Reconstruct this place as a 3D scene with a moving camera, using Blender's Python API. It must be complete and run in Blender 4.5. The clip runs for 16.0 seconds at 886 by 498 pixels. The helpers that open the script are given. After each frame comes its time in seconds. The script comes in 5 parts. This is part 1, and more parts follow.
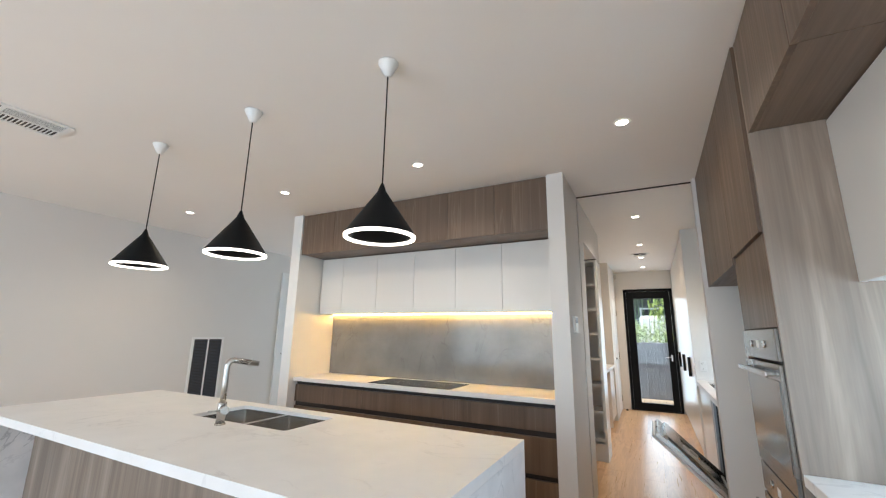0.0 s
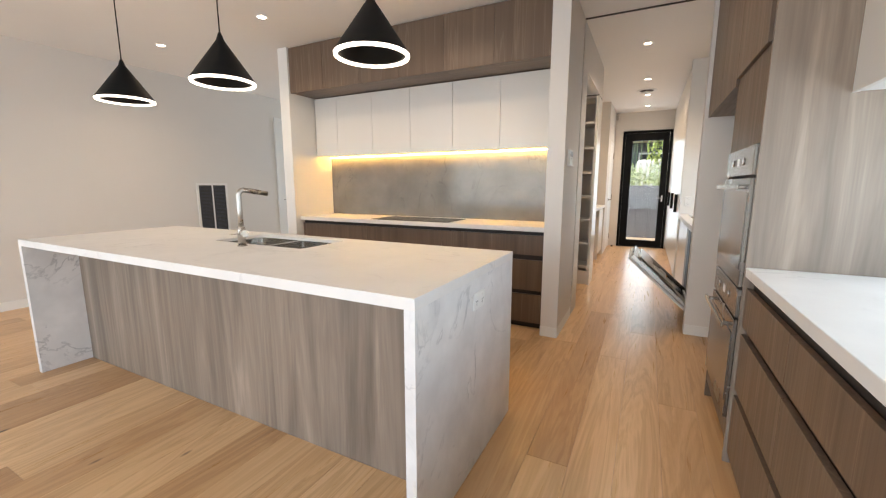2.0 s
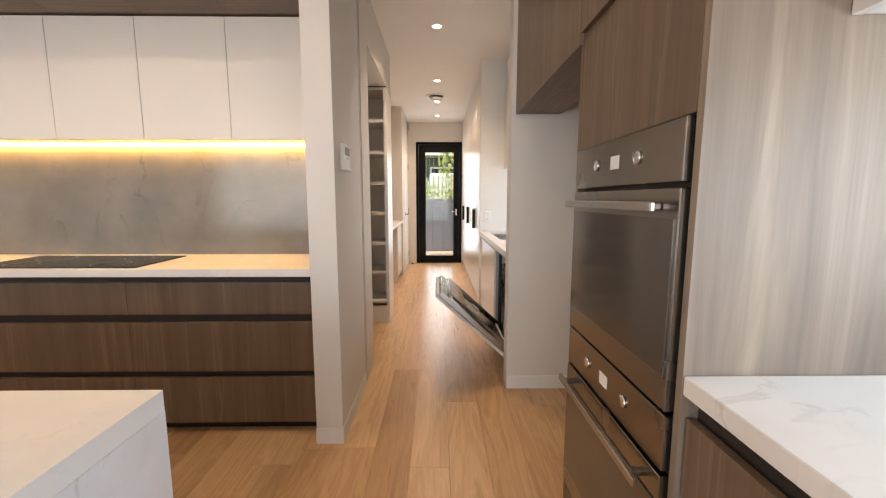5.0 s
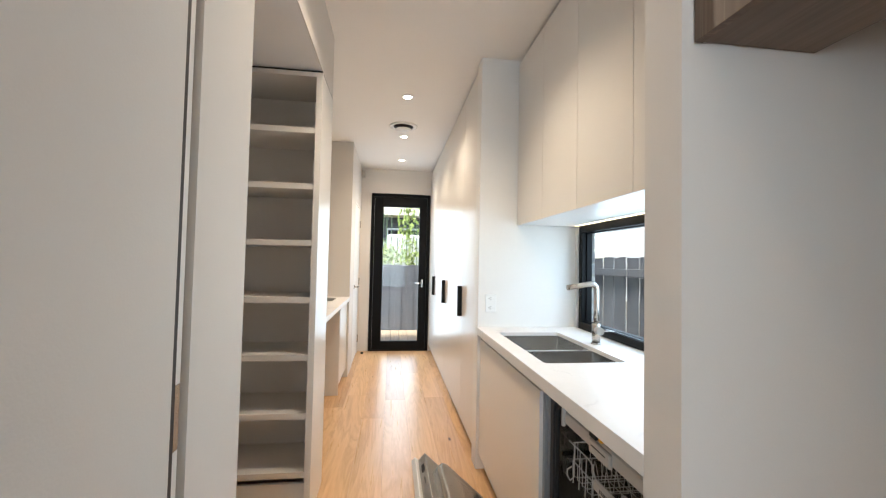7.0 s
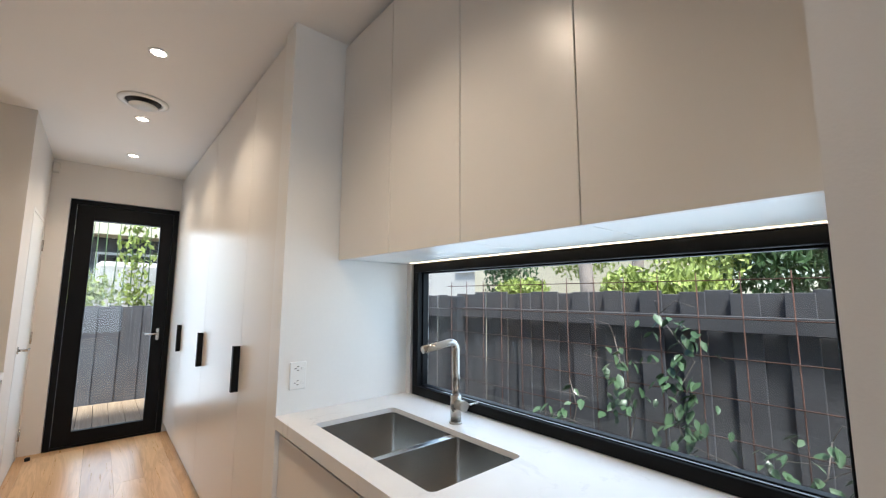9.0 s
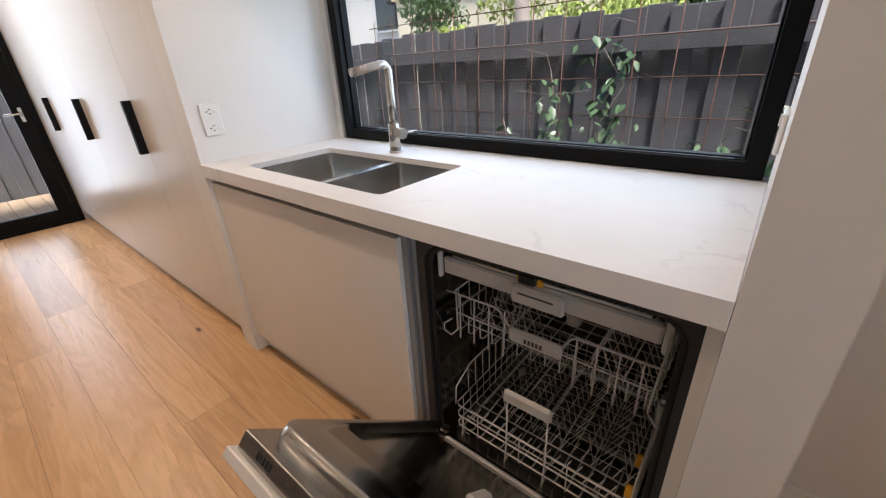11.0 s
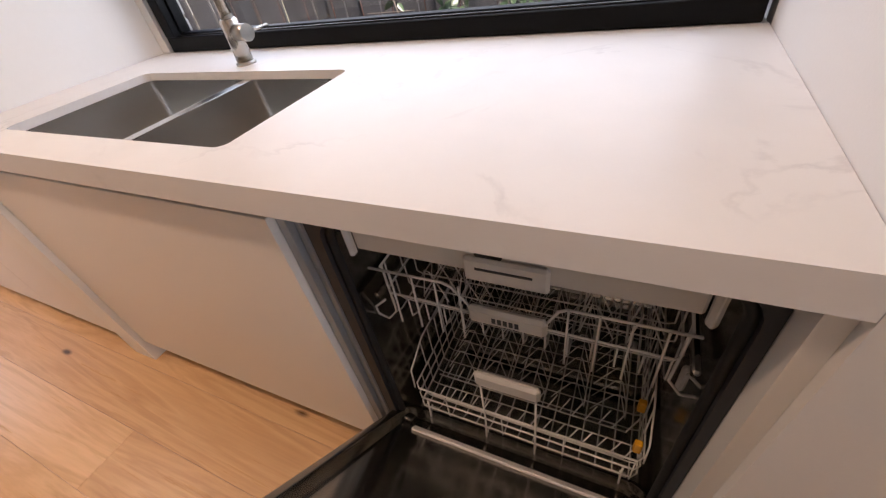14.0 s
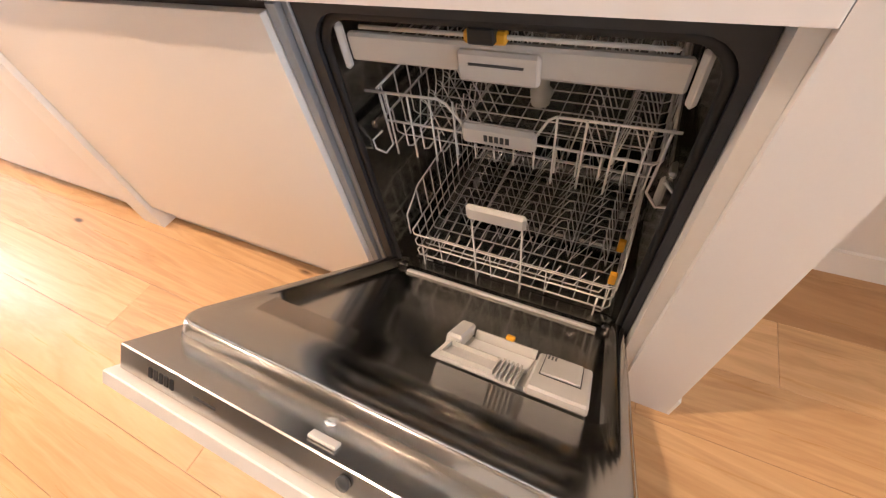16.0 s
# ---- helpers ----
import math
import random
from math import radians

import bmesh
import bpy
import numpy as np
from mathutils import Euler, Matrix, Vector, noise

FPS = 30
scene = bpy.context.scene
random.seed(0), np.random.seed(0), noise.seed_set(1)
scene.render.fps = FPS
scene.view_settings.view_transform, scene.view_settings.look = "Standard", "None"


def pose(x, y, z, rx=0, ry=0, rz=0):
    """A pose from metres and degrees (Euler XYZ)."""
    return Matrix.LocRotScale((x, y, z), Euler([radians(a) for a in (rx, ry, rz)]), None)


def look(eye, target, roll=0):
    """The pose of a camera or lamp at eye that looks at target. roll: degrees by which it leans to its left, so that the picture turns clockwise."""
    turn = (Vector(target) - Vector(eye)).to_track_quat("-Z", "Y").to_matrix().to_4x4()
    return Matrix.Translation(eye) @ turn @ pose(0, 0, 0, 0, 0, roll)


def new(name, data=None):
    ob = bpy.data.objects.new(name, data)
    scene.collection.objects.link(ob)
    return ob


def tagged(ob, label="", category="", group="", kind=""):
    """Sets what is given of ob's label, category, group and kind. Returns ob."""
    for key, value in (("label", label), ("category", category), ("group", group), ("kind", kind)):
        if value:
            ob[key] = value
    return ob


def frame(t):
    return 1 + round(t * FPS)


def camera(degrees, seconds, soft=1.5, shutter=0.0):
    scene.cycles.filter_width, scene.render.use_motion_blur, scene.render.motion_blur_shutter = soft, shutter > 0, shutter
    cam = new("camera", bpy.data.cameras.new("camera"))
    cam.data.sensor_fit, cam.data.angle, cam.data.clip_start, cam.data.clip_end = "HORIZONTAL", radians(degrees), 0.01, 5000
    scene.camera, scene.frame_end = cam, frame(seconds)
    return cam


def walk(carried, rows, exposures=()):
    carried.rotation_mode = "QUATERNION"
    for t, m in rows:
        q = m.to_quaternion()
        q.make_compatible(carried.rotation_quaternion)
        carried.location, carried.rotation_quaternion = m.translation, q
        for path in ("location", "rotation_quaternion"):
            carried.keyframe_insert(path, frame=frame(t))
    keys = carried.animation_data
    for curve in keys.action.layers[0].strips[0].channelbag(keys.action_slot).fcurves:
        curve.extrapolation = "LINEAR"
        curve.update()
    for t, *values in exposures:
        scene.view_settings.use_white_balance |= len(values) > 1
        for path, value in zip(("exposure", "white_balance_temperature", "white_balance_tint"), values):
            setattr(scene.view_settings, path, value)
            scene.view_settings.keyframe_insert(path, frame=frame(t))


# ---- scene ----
cam = camera(96.4, 16.0, soft=1.2, shutter=0.0)
PATH = [
    (0, (0.543, -3.118, 1.367), (-0.361, -1.384, 1.787), 0.9),
    (0.5, (0.56, -3.134, 1.333), (-0.333, -1.356, 1.535), 0.4),
    (1, (0.575, -3.156, 1.302), (-0.321, -1.368, 1.325), 0.2),
    (1.5, (0.579, -3.177, 1.269), (-0.329, -1.401, 1.127), 0.2),
    (2, (0.585, -3.188, 1.238), (-0.314, -1.43, 0.923), 0.0),
    (2.5, (0.596, -3.184, 1.213), (-0.259, -1.444, 0.719), -0.5),
    (3, (0.599, -3.139, 1.186), (-0.149, -1.399, 0.543), -0.7),
    (3.5, (0.587, -2.952, 1.216), (0.058, -1.103, 0.668), -0.1),
    (4, (0.576, -2.688, 1.255), (0.291, -0.748, 0.863), 0.5),
    (4.2, (0.558, -2.57, 1.253), (0.368, -0.609, 0.909), 0.6),
    (6.3, (0.415, -0.684, 1.249), (0.525, 1.306, 1.076), 0.1),
    (6.5, (0.408, -0.538, 1.275), (0.537, 1.453, 1.141), 0.4),
    (7, (0.378, -0.114, 1.313), (0.636, 1.868, 1.38), 1.2),
    (7.5, (0.348, 0.239, 1.381), (0.816, 2.153, 1.721), 2.0),
    (8, (0.338, 0.478, 1.452), (1.07, 2.26, 1.99), 2.2),
    (8.5, (0.332, 0.616, 1.442), (1.402, 2.237, 1.916), 1.1),
    (9, (0.346, 0.656, 1.397), (1.642, 2.16, 1.635), 0.3),
    (9.5, (0.328, 0.669, 1.347), (1.746, 2.075, 1.293), -0.7),
    (10, (0.345, 0.683, 1.292), (1.788, 2.023, 0.945), -0.8),
    (10.2, (0.345, 0.688, 1.267), (1.781, 2.004, 0.814), -0.8),
    (12.3, (0.623, 0.886, 1.179), (1.918, 1.836, -0.013), -9.4),
    (12.5, (0.707, 0.93, 1.183), (2.031, 1.845, -0.004), -9.7),
    (12.7, (0.768, 0.942, 1.163), (2.106, 1.814, -0.046), -9.8),
    (13, (0.788, 0.946, 1.144), (2.126, 1.788, -0.082), -10.0),
    (13.5, (0.74, 0.946, 1.148), (2.07, 1.779, -0.092), -11.0),
    (14, (0.647, 0.895, 1.133), (1.969, 1.671, -0.152), -10.7),
    (14.5, (0.617, 0.864, 1.131), (1.911, 1.61, -0.199), -10.5),
    (15, (0.583, 0.848, 1.066), (1.8, 1.563, -0.351), -10.2),
    (15.5, (0.538, 0.833, 1.034), (1.682, 1.541, -0.445), -10.2),
    (16, (0.508, 0.832, 1.025), (1.57, 1.538, -0.515), -11.1),
]
EXPOSURES = [
    (0, 1.1, 5950, 9), (0.5, 1.15, 6250, 10), (1.5, 1.15, 6550, 13), (2.5, 1.15, 6900, 15), (3.5, 1.05, 6950, 17), (4.2, 1.05, 7200, 19), (6.3, 1.5, 6600, 16), (7, 1.45, 6150, 10),
    (8, 1.45, 6250, 12), (9, 0.9, 6050, 12), (10.2, 0.82, 6450, 17), (12.3, 1.2, 6600, 23), (13.5, 1.0, 7000, 27), (14.5, 1.15, 7900, 35), (15, 1.4, 9600, 43), (15.5, 2.0, 9000, 35), (16, 2.3, 6900, 24)]
walk(cam, [(t, look(eye, target, roll)) for t, eye, target, roll in PATH], EXPOSURES)

# ---- world and light ----
world = bpy.data.worlds.new("sky")
scene.world = world
world.use_nodes = True
wn = world.node_tree.nodes
sky = wn.new("ShaderNodeTexSky")
sky.sky_type, sky.sun_disc = "NISHITA", False
sky.sun_elevation, sky.sun_rotation = radians(62), radians(212)
world.node_tree.links.new(sky.outputs[0], wn["Background"].inputs[0])
wn["Background"].inputs[1].default_value = 0.15


def lamp(name, kind, m, energy, color):
    data = bpy.data.lights.new(name, kind)
    data.energy, data.color = energy, color
    ob = new(name, data)
    ob.matrix_world = m
    return ob


def window_light(name, m, energy, width, height):
    ob = lamp(name, "AREA", m, energy, DAY)
    ob.data.shape, ob.data.size, ob.data.size_y = "RECTANGLE", width, height
    return ob


DAY = (0.72, 0.87, 1.0)
WARM = (1.0, 0.80, 0.58)
sun = lamp("sun", "SUN", look((-2.5, -4, 9), (0, 0, 0)), 4.6, (1.0, 0.95, 0.88))
sun.data.angle = radians(12)
# daylight entering by the openings; rear and hall glazing are unseen and assumed
window_light("daylight_rear", look((-1.8, -6.3, 1.2), (-1.8, 0, 0.6)), 72, 5.6, 2.1)
window_light("daylight_kitchen_window", look((1.80, -2.45, 1.25), (0, -2.45, 0.9)), 12.5, 2.4, 0.6)
window_light("daylight_scullery_window", look((1.72, 1.54, 1.25), (0, 1.54, 1.0)), 3.7, 1.5, 0.55)
window_light("daylight_back_door", look((0.52, 5.95, 1.15), (0.52, 0, 1.0)), 6, 0.5, 1.9)
# source out of view, added to brighten the hall door
window_light("daylight_hall_assumed", look((-4.05, 4.3, 1.2), (-4.05, 0, 1.0)), 20, 1.1, 2.1)
DOWNLIGHTS = [(0.485, -0.63), (-0.99, -0.63), (-2.47, -0.63), (-3.99, -0.63), (0.48, 1.59), (0.48, 3.12), (0.48, 4.17), (0.48, 5.18)]
for dx, dy in DOWNLIGHTS:
    beam = lamp("downlight_beam", "SPOT", look((dx, dy, 2.63), (dx, dy + 0.001, 0)), (5 if dx > 0 else 14) if dy < 0 else (28 if dy < 2 else 21), WARM)
    beam.data.spot_size, beam.data.spot_blend, beam.data.shadow_soft_size = radians(150 if dy < 0 else 132), 0.95, 0.05

# ---- materials ----
def nodes_of(name):
    m = bpy.data.materials.new(name)
    m.use_nodes = True
    nt = m.node_tree
    return m, nt, nt.nodes["Principled BSDF"]


def coords(nt, scale=(1, 1, 1), shuffle=True):
    tc = nt.nodes.new("ShaderNodeTexCoord")
    mp = nt.nodes.new("ShaderNodeMapping")
    mp.inputs["Scale"].default_value = scale
    nt.links.new(tc.outputs["Object"], mp.inputs["Vector"])
    if shuffle:
        info = nt.nodes.new("ShaderNodeObjectInfo")
        mul = nt.nodes.new("ShaderNodeMath")
        mul.operation, mul.inputs[1].default_value = "MULTIPLY", 37.0
        nt.links.new(info.outputs["Random"], mul.inputs[0])
        nt.links.new(mul.outputs[0], mp.inputs["Location"])
    return mp.outputs[0]


def tex_noise(nt, vec, scale, detail=4, rough=0.55, distort=0.0):
    n = nt.nodes.new("ShaderNodeTexNoise")
    n.inputs["Scale"].default_value, n.inputs["Detail"].default_value = scale, detail
    n.inputs["Roughness"].default_value, n.inputs["Distortion"].default_value = rough, distort
    nt.links.new(vec, n.inputs["Vector"])
    return n.outputs["Fac"]


def ramp(nt, fac, stops):
    r = nt.nodes.new("ShaderNodeValToRGB")
    while len(r.color_ramp.elements) < len(stops):
        r.color_ramp.elements.new(0.5)
    for e, (p, c) in zip(r.color_ramp.elements, stops):
        e.position, e.color = p, (*c, 1)
    nt.links.new(fac, r.inputs[0])
    return r.outputs[0]


def mix(nt, fac, a, b, mode="MIX"):
    m = nt.nodes.new("ShaderNodeMix")
    m.data_type, m.blend_type = "RGBA", mode
    if isinstance(fac, float):
        m.inputs[0].default_value = fac
    else:
        nt.links.new(fac, m.inputs[0])
    for sock, v in ((m.inputs[6], a), (m.inputs[7], b)):
        if isinstance(v, tuple):
            sock.default_value = (*v, 1)
        else:
            nt.links.new(v, sock)
    return m.outputs[2]


def bump(nt, bsdf, height, strength, distance=0.01):
    b = nt.nodes.new("ShaderNodeBump")
    b.inputs["Strength"].default_value, b.inputs["Distance"].default_value = strength, distance
    nt.links.new(height, b.inputs["Height"])
    nt.links.new(b.outputs[0], bsdf.inputs["Normal"])


def shade(c, k):
    return tuple(min(1.0, v * k) for v in c)


def surface(name, color, rough=0.5, metal=0.0, var=0.06, scale=3.0, grain=90.0, relief=0.05, coat=0.0, spec=0.5, even=False):
    """A plain material with stains, fine grain, uneven gloss and light relief."""
    m, nt, b = nodes_of(name)
    v = coords(nt)
    big, fine = tex_noise(nt, v, scale, 5), tex_noise(nt, v, grain, 3)
    col = ramp(nt, big, [(0.3, shade(color, 1 - var)), (0.7, shade(color, 1 + var))])
    col = mix(nt, 0.25, col, ramp(nt, fine, [(0.3, shade(color, 1 - var)), (0.7, shade(color, 1 + var))]))
    nt.links.new(col, b.inputs["Base Color"])
    b.inputs["Roughness"].default_value, b.inputs["Specular IOR Level"].default_value = rough, spec
    if not even:
        nt.links.new(ramp(nt, big, [(0.3, (rough * 0.9,) * 3), (0.7, (min(1, rough * 1.1),) * 3)]), b.inputs["Roughness"])
    b.inputs["Metallic"].default_value = metal
    b.inputs["Coat Weight"].default_value = coat
    if relief:
        bump(nt, b, fine, relief)
    return m


def brushed(name, color, rough, stretch):
    m, nt, b = nodes_of(name)
    v = coords(nt, stretch)
    f = tex_noise(nt, v, 90, 2)
    smear = tex_noise(nt, coords(nt), 5, 3)
    nt.links.new(ramp(nt, f, [(0.3, shade(color, 0.975)), (0.7, color)]), b.inputs["Base Color"])
    nt.links.new(ramp(nt, smear, [(0.3, (rough * 0.94,) * 3), (0.7, (rough * 1.08,) * 3)]), b.inputs["Roughness"])
    b.inputs["Metallic"].default_value = 1.0
    bump(nt, b, f, 0.004, 0.002)
    return m


def timber(name, dark, mid, light, rough, stretch=(7, 7, 0.22), fine=(70, 70, 1.6), streaky=0.35):
    """Veneer with broad streaks and a fine grain along its length."""
    m, nt, b = nodes_of(name)
    v = coords(nt, stretch)
    f = coords(nt, fine)
    streak = tex_noise(nt, v, 1.0, 4, 0.6, 0.4)
    g = tex_noise(nt, f, 1.0, 5, 0.65, 0.2)
    band = tex_noise(nt, coords(nt, tuple(s * 2.3 for s in stretch)), 1.0, 4, 0.6, 0.7)
    tone = ramp(nt, band, [(0.30, shade(mid, 0.55)), (0.44, shade(mid, 0.85)), (0.52, shade(mid, 1.05)), (0.60, shade(mid, 1.25)), (0.70, shade(mid, 1.75))])
    col = ramp(nt, streak, [(0.25, dark), (0.42, mid), (0.485, mid), (0.497, light), (0.509, mid), (0.60, shade(mid, 0.93)), (0.66, shade(mid, 1.10)), (0.78, dark)])
    col = mix(nt, streaky, col, tone)
    gr = ramp(nt, g, [(0.25, (0.72, 0.70, 0.68)), (0.62, (1, 1, 1))])
    col = mix(nt, 0.45, col, gr, "MULTIPLY")
    nt.links.new(col, b.inputs["Base Color"])
    nt.links.new(ramp(nt, g, [(0.3, (rough * 1.15,) * 3), (0.7, (rough * 0.85,) * 3)]), b.inputs["Roughness"])
    bump(nt, b, g, 0.04)
    return m


def oak_floor(name):
    m, nt, b = nodes_of(name)
    v, f = coords(nt, (4.2, 0.42, 4.2)), coords(nt, (55, 1.6, 55))
    k = coords(nt, (5, 1.7, 5))
    info = nt.nodes.new("ShaderNodeObjectInfo")
    tone = ramp(nt, info.outputs["Random"], [(0.0, (0.52, 0.30, 0.14)), (0.35, (0.66, 0.42, 0.215)), (0.75, (0.74, 0.49, 0.265)), (0.95, (0.62, 0.38, 0.19)), (1.0, (0.42, 0.24, 0.115))])
    wave = tex_noise(nt, v, 1.0, 5, 0.6, 1.4)
    col = mix(nt, 0.62, tone, ramp(nt, wave, [(0.3, (0.50, 0.40, 0.32)), (0.42, (0.95, 0.92, 0.9)), (0.47, (0.70, 0.62, 0.54)), (0.52, (1, 1, 1)), (0.60, (0.78, 0.70, 0.62)), (0.66, (1, 1, 1)), (0.75, (0.76, 0.68, 0.6))]), "MULTIPLY")
    g = tex_noise(nt, f, 1.0, 5, 0.7, 0.3)
    col = mix(nt, 0.3, col, ramp(nt, g, [(0.3, (0.7, 0.66, 0.62)), (0.6, (1, 1, 1))]), "MULTIPLY")
    knot = nt.nodes.new("ShaderNodeTexVoronoi")
    knot.inputs["Scale"].default_value = 0.75
    nt.links.new(k, knot.inputs["Vector"])
    col = mix(nt, ramp(nt, knot.outputs["Distance"], [(0.018, (1, 1, 1)), (0.05, (0, 0, 0))]), col, (0.07, 0.035, 0.018))
    nt.links.new(col, b.inputs["Base Color"])
    nt.links.new(ramp(nt, g, [(0.3, (0.32,) * 3), (0.7, (0.265,) * 3)]), b.inputs["Roughness"])
    bump(nt, b, g, 0.06)
    return m


def stone(name, base, vein, strength, rough, scale=1.3, cloud=0.0):
    """Engineered stone: soft clouds and thin broken veins."""
    m, nt, b = nodes_of(name)
    v = coords(nt, (1, 1, 1), False)
    warp = tex_noise(nt, v, scale * 1.3, 6, 0.6, 0.6)
    wv = nt.nodes.new("ShaderNodeTexNoise")
    wv.inputs["Scale"].default_value, wv.inputs["Detail"].default_value = scale, 7
    wv.inputs["Roughness"].default_value, wv.inputs["Distortion"].default_value = 0.55, 1.2
    nt.links.new(v, wv.inputs["Vector"])
    line = ramp(nt, wv.outputs["Fac"], [(0.478, (0, 0, 0)), (0.497, (1, 1, 1)), (0.5, (1, 1, 1)), (0.515, (0, 0, 0))])
    gate = ramp(nt, warp, [(0.47, (0, 0, 0)), (0.65, (strength,) * 3)])
    fac = mix(nt, 1.0, line, gate, "MULTIPLY")
    col = ramp(nt, tex_noise(nt, v, scale * 2.2, 5), [(0.3, shade(base, 1 - cloud - 0.02)), (0.7, shade(base, 1 + 0.02))])
    col = mix(nt, fac, col, vein)
    nt.links.new(col, b.inputs["Base Color"])
    b.inputs["Roughness"].default_value = rough
    bump(nt, b, tex_noise(nt, v, 160, 2), 0.015)
    return m


def glow(name, color, strength):
    m, nt, b = nodes_of(name)
    b.inputs["Emission Color"].default_value = (*color, 1)
    b.inputs["Emission Strength"].default_value = strength
    b.inputs["Base Color"].default_value = (0.8, 0.8, 0.8, 1)
    return m


def clear_glass(name, tint=(0.97, 0.99, 0.98)):
    m = bpy.data.materials.new(name)
    m.use_nodes = True
    nt = m.node_tree
    nt.nodes.remove(nt.nodes["Principled BSDF"])
    tr, gl, mx = nt.nodes.new("ShaderNodeBsdfTransparent"), nt.nodes.new("ShaderNodeBsdfGlossy"), nt.nodes.new("ShaderNodeMixShader")
    tr.inputs[0].default_value, gl.inputs["Roughness"].default_value = (*tint, 1), 0.02
    lw = nt.nodes.new("ShaderNodeLayerWeight")
    pw, ma = nt.nodes.new("ShaderNodeMath"), nt.nodes.new("ShaderNodeMath")
    lw.inputs["Blend"].default_value = 0.5
    pw.operation, pw.inputs[1].default_value = "POWER", 5.0
    ma.operation, ma.inputs[1].default_value, ma.inputs[2].default_value = "MULTIPLY_ADD", 0.7, 0.03
    nt.links.new(lw.outputs["Facing"], pw.inputs[0])
    nt.links.new(pw.outputs[0], ma.inputs[0])
    nt.links.new(ma.outputs[0], mx.inputs[0])
    nt.links.new(tr.outputs[0], mx.inputs[1])
    nt.links.new(gl.outputs[0], mx.inputs[2])
    nt.links.new(mx.outputs[0], nt.nodes["Material Output"].inputs[0])
    return m


PAINT = surface("wall_paint", (0.70, 0.67, 0.63), 0.65, var=0.025, scale=1.2, grain=220, relief=0.04)
CEIL = surface("ceiling_paint", (0.84, 0.82, 0.79), 0.75, var=0.02, scale=0.9, grain=220, relief=0.03)
TRIM = surface("white_trim", (0.78, 0.77, 0.74), 0.42, var=0.02, relief=0.01)
LACQ = surface("satin_lacquer", (0.74, 0.71, 0.665), 0.29, var=0.012, scale=0.8, relief=0.0, even=True)
WHITE = surface("white_plastic", (0.80, 0.80, 0.78), 0.35, var=0.02, relief=0.01)
TIMBER = timber("grey_brown_veneer", (0.098, 0.063, 0.041), (0.150, 0.100, 0.067), (0.23, 0.165, 0.12), 0.42, (5.5, 5.5, 0.2))
TIMBER_PALE = timber("pale_grey_veneer", (0.155, 0.114, 0.087), (0.238, 0.184, 0.143), (0.34, 0.275, 0.22), 0.45, (3.4, 3.4, 0.24), (85, 85, 1.8), 0.85)
TIMBER_Y = timber("veneer_grain_along", (0.115, 0.078, 0.055), (0.165, 0.118, 0.086), (0.20, 0.15, 0.112), 0.45, (5.5, 0.2, 5.5), (70, 1.6, 70))
TIMBER_X = timber("veneer_grain_across", (0.115, 0.078, 0.055), (0.165, 0.118, 0.086), (0.20, 0.15, 0.112), 0.45, (0.2, 5.5, 5.5), (1.6, 70, 70))
# near-black colour standing in for shade in gaps, slots and recesses
SHADOW = surface("recess_shadow", (0.030, 0.022, 0.018), 0.6, var=0.1)
FLOOR = oak_floor("oak_boards")
GROOVE = surface("floor_underlay", (0.10, 0.06, 0.035), 0.8)
QUARTZ = stone("white_quartz", (0.76, 0.74, 0.715), (0.42, 0.40, 0.39), 0.36, 0.42, 2.3, 0.03)
MARBLE = stone("veined_stone", (0.80, 0.79, 0.785), (0.24, 0.24, 0.26), 0.55, 0.3, 2.2, 0.18)
SPLASH = stone("grey_stone", (0.235, 0.232, 0.22), (0.13, 0.127, 0.122), 0.7, 0.13, 1.7, 0.22)
BLACK = surface("black_powdercoat", (0.003, 0.003, 0.0035), 0.5, var=0.1, relief=0.02, spec=0.15)
MATT_BLACK = surface("matt_black_metal", (0.004, 0.004, 0.004), 0.55, var=0.1, relief=0.02, spec=0.2)
STEEL = brushed("brushed_steel", (0.55, 0.53, 0.50), 0.26, (1, 1, 12))
OVEN_STEEL = brushed("taupe_oven_steel", (0.30, 0.275, 0.25), 0.26, (1, 1, 12))
OVEN_GLASS = surface("smoky_oven_glass", (0.16, 0.145, 0.13), 0.12, 0.7, var=0.03, relief=0)
STEEL_V = brushed("brushed_bowl_steel", (0.55, 0.53, 0.50), 0.25, (10, 1, 1))
NICKEL = brushed("brushed_nickel", (0.50, 0.47, 0.43), 0.27, (8, 8, 1))
CHROME = surface("polished_chrome", (0.75, 0.75, 0.74), 0.12, 1.0, var=0.02, relief=0)
DARK_GLASS = surface("dark_oven_glass", (0.015, 0.014, 0.014), 0.06, var=0.05, relief=0, coat=0.5)
HOB = surface("black_hob_glass", (0.008, 0.008, 0.009), 0.12, var=0.05, relief=0, spec=0.25)
GLASS = clear_glass("window_glass")
LIGHT_DISC = glow("downlight_lens", (1.0, 0.86, 0.66), 9)
RING = glow("pendant_ring_light", (1.0, 0.88, 0.72), 2.2)
LED = glow("led_strip", (1.0, 0.54, 0.12), 30)
LED_W = glow("warm_led_strip", (1.0, 0.78, 0.45), 2.2)
FENCE = surface("dark_grey_paling", (0.088, 0.089, 0.097), 0.75, var=0.25, scale=4, grain=60, relief=0.25)
DECK = timber("deck_board", (0.28, 0.20, 0.13), (0.40, 0.30, 0.20), (0.48, 0.37, 0.26), 0.6, (9, 0.4, 9), (60, 2, 60))
RUST = surface("rusty_wire", (0.10, 0.045, 0.03), 0.8, var=0.3, scale=20)
LEAF = surface("creeper_leaf", (0.068, 0.128, 0.062), 0.35, var=0.35, scale=14, relief=0)
LEAF_LIME = surface("lime_foliage", (0.34, 0.42, 0.10), 0.55, var=0.3, scale=3, relief=0)
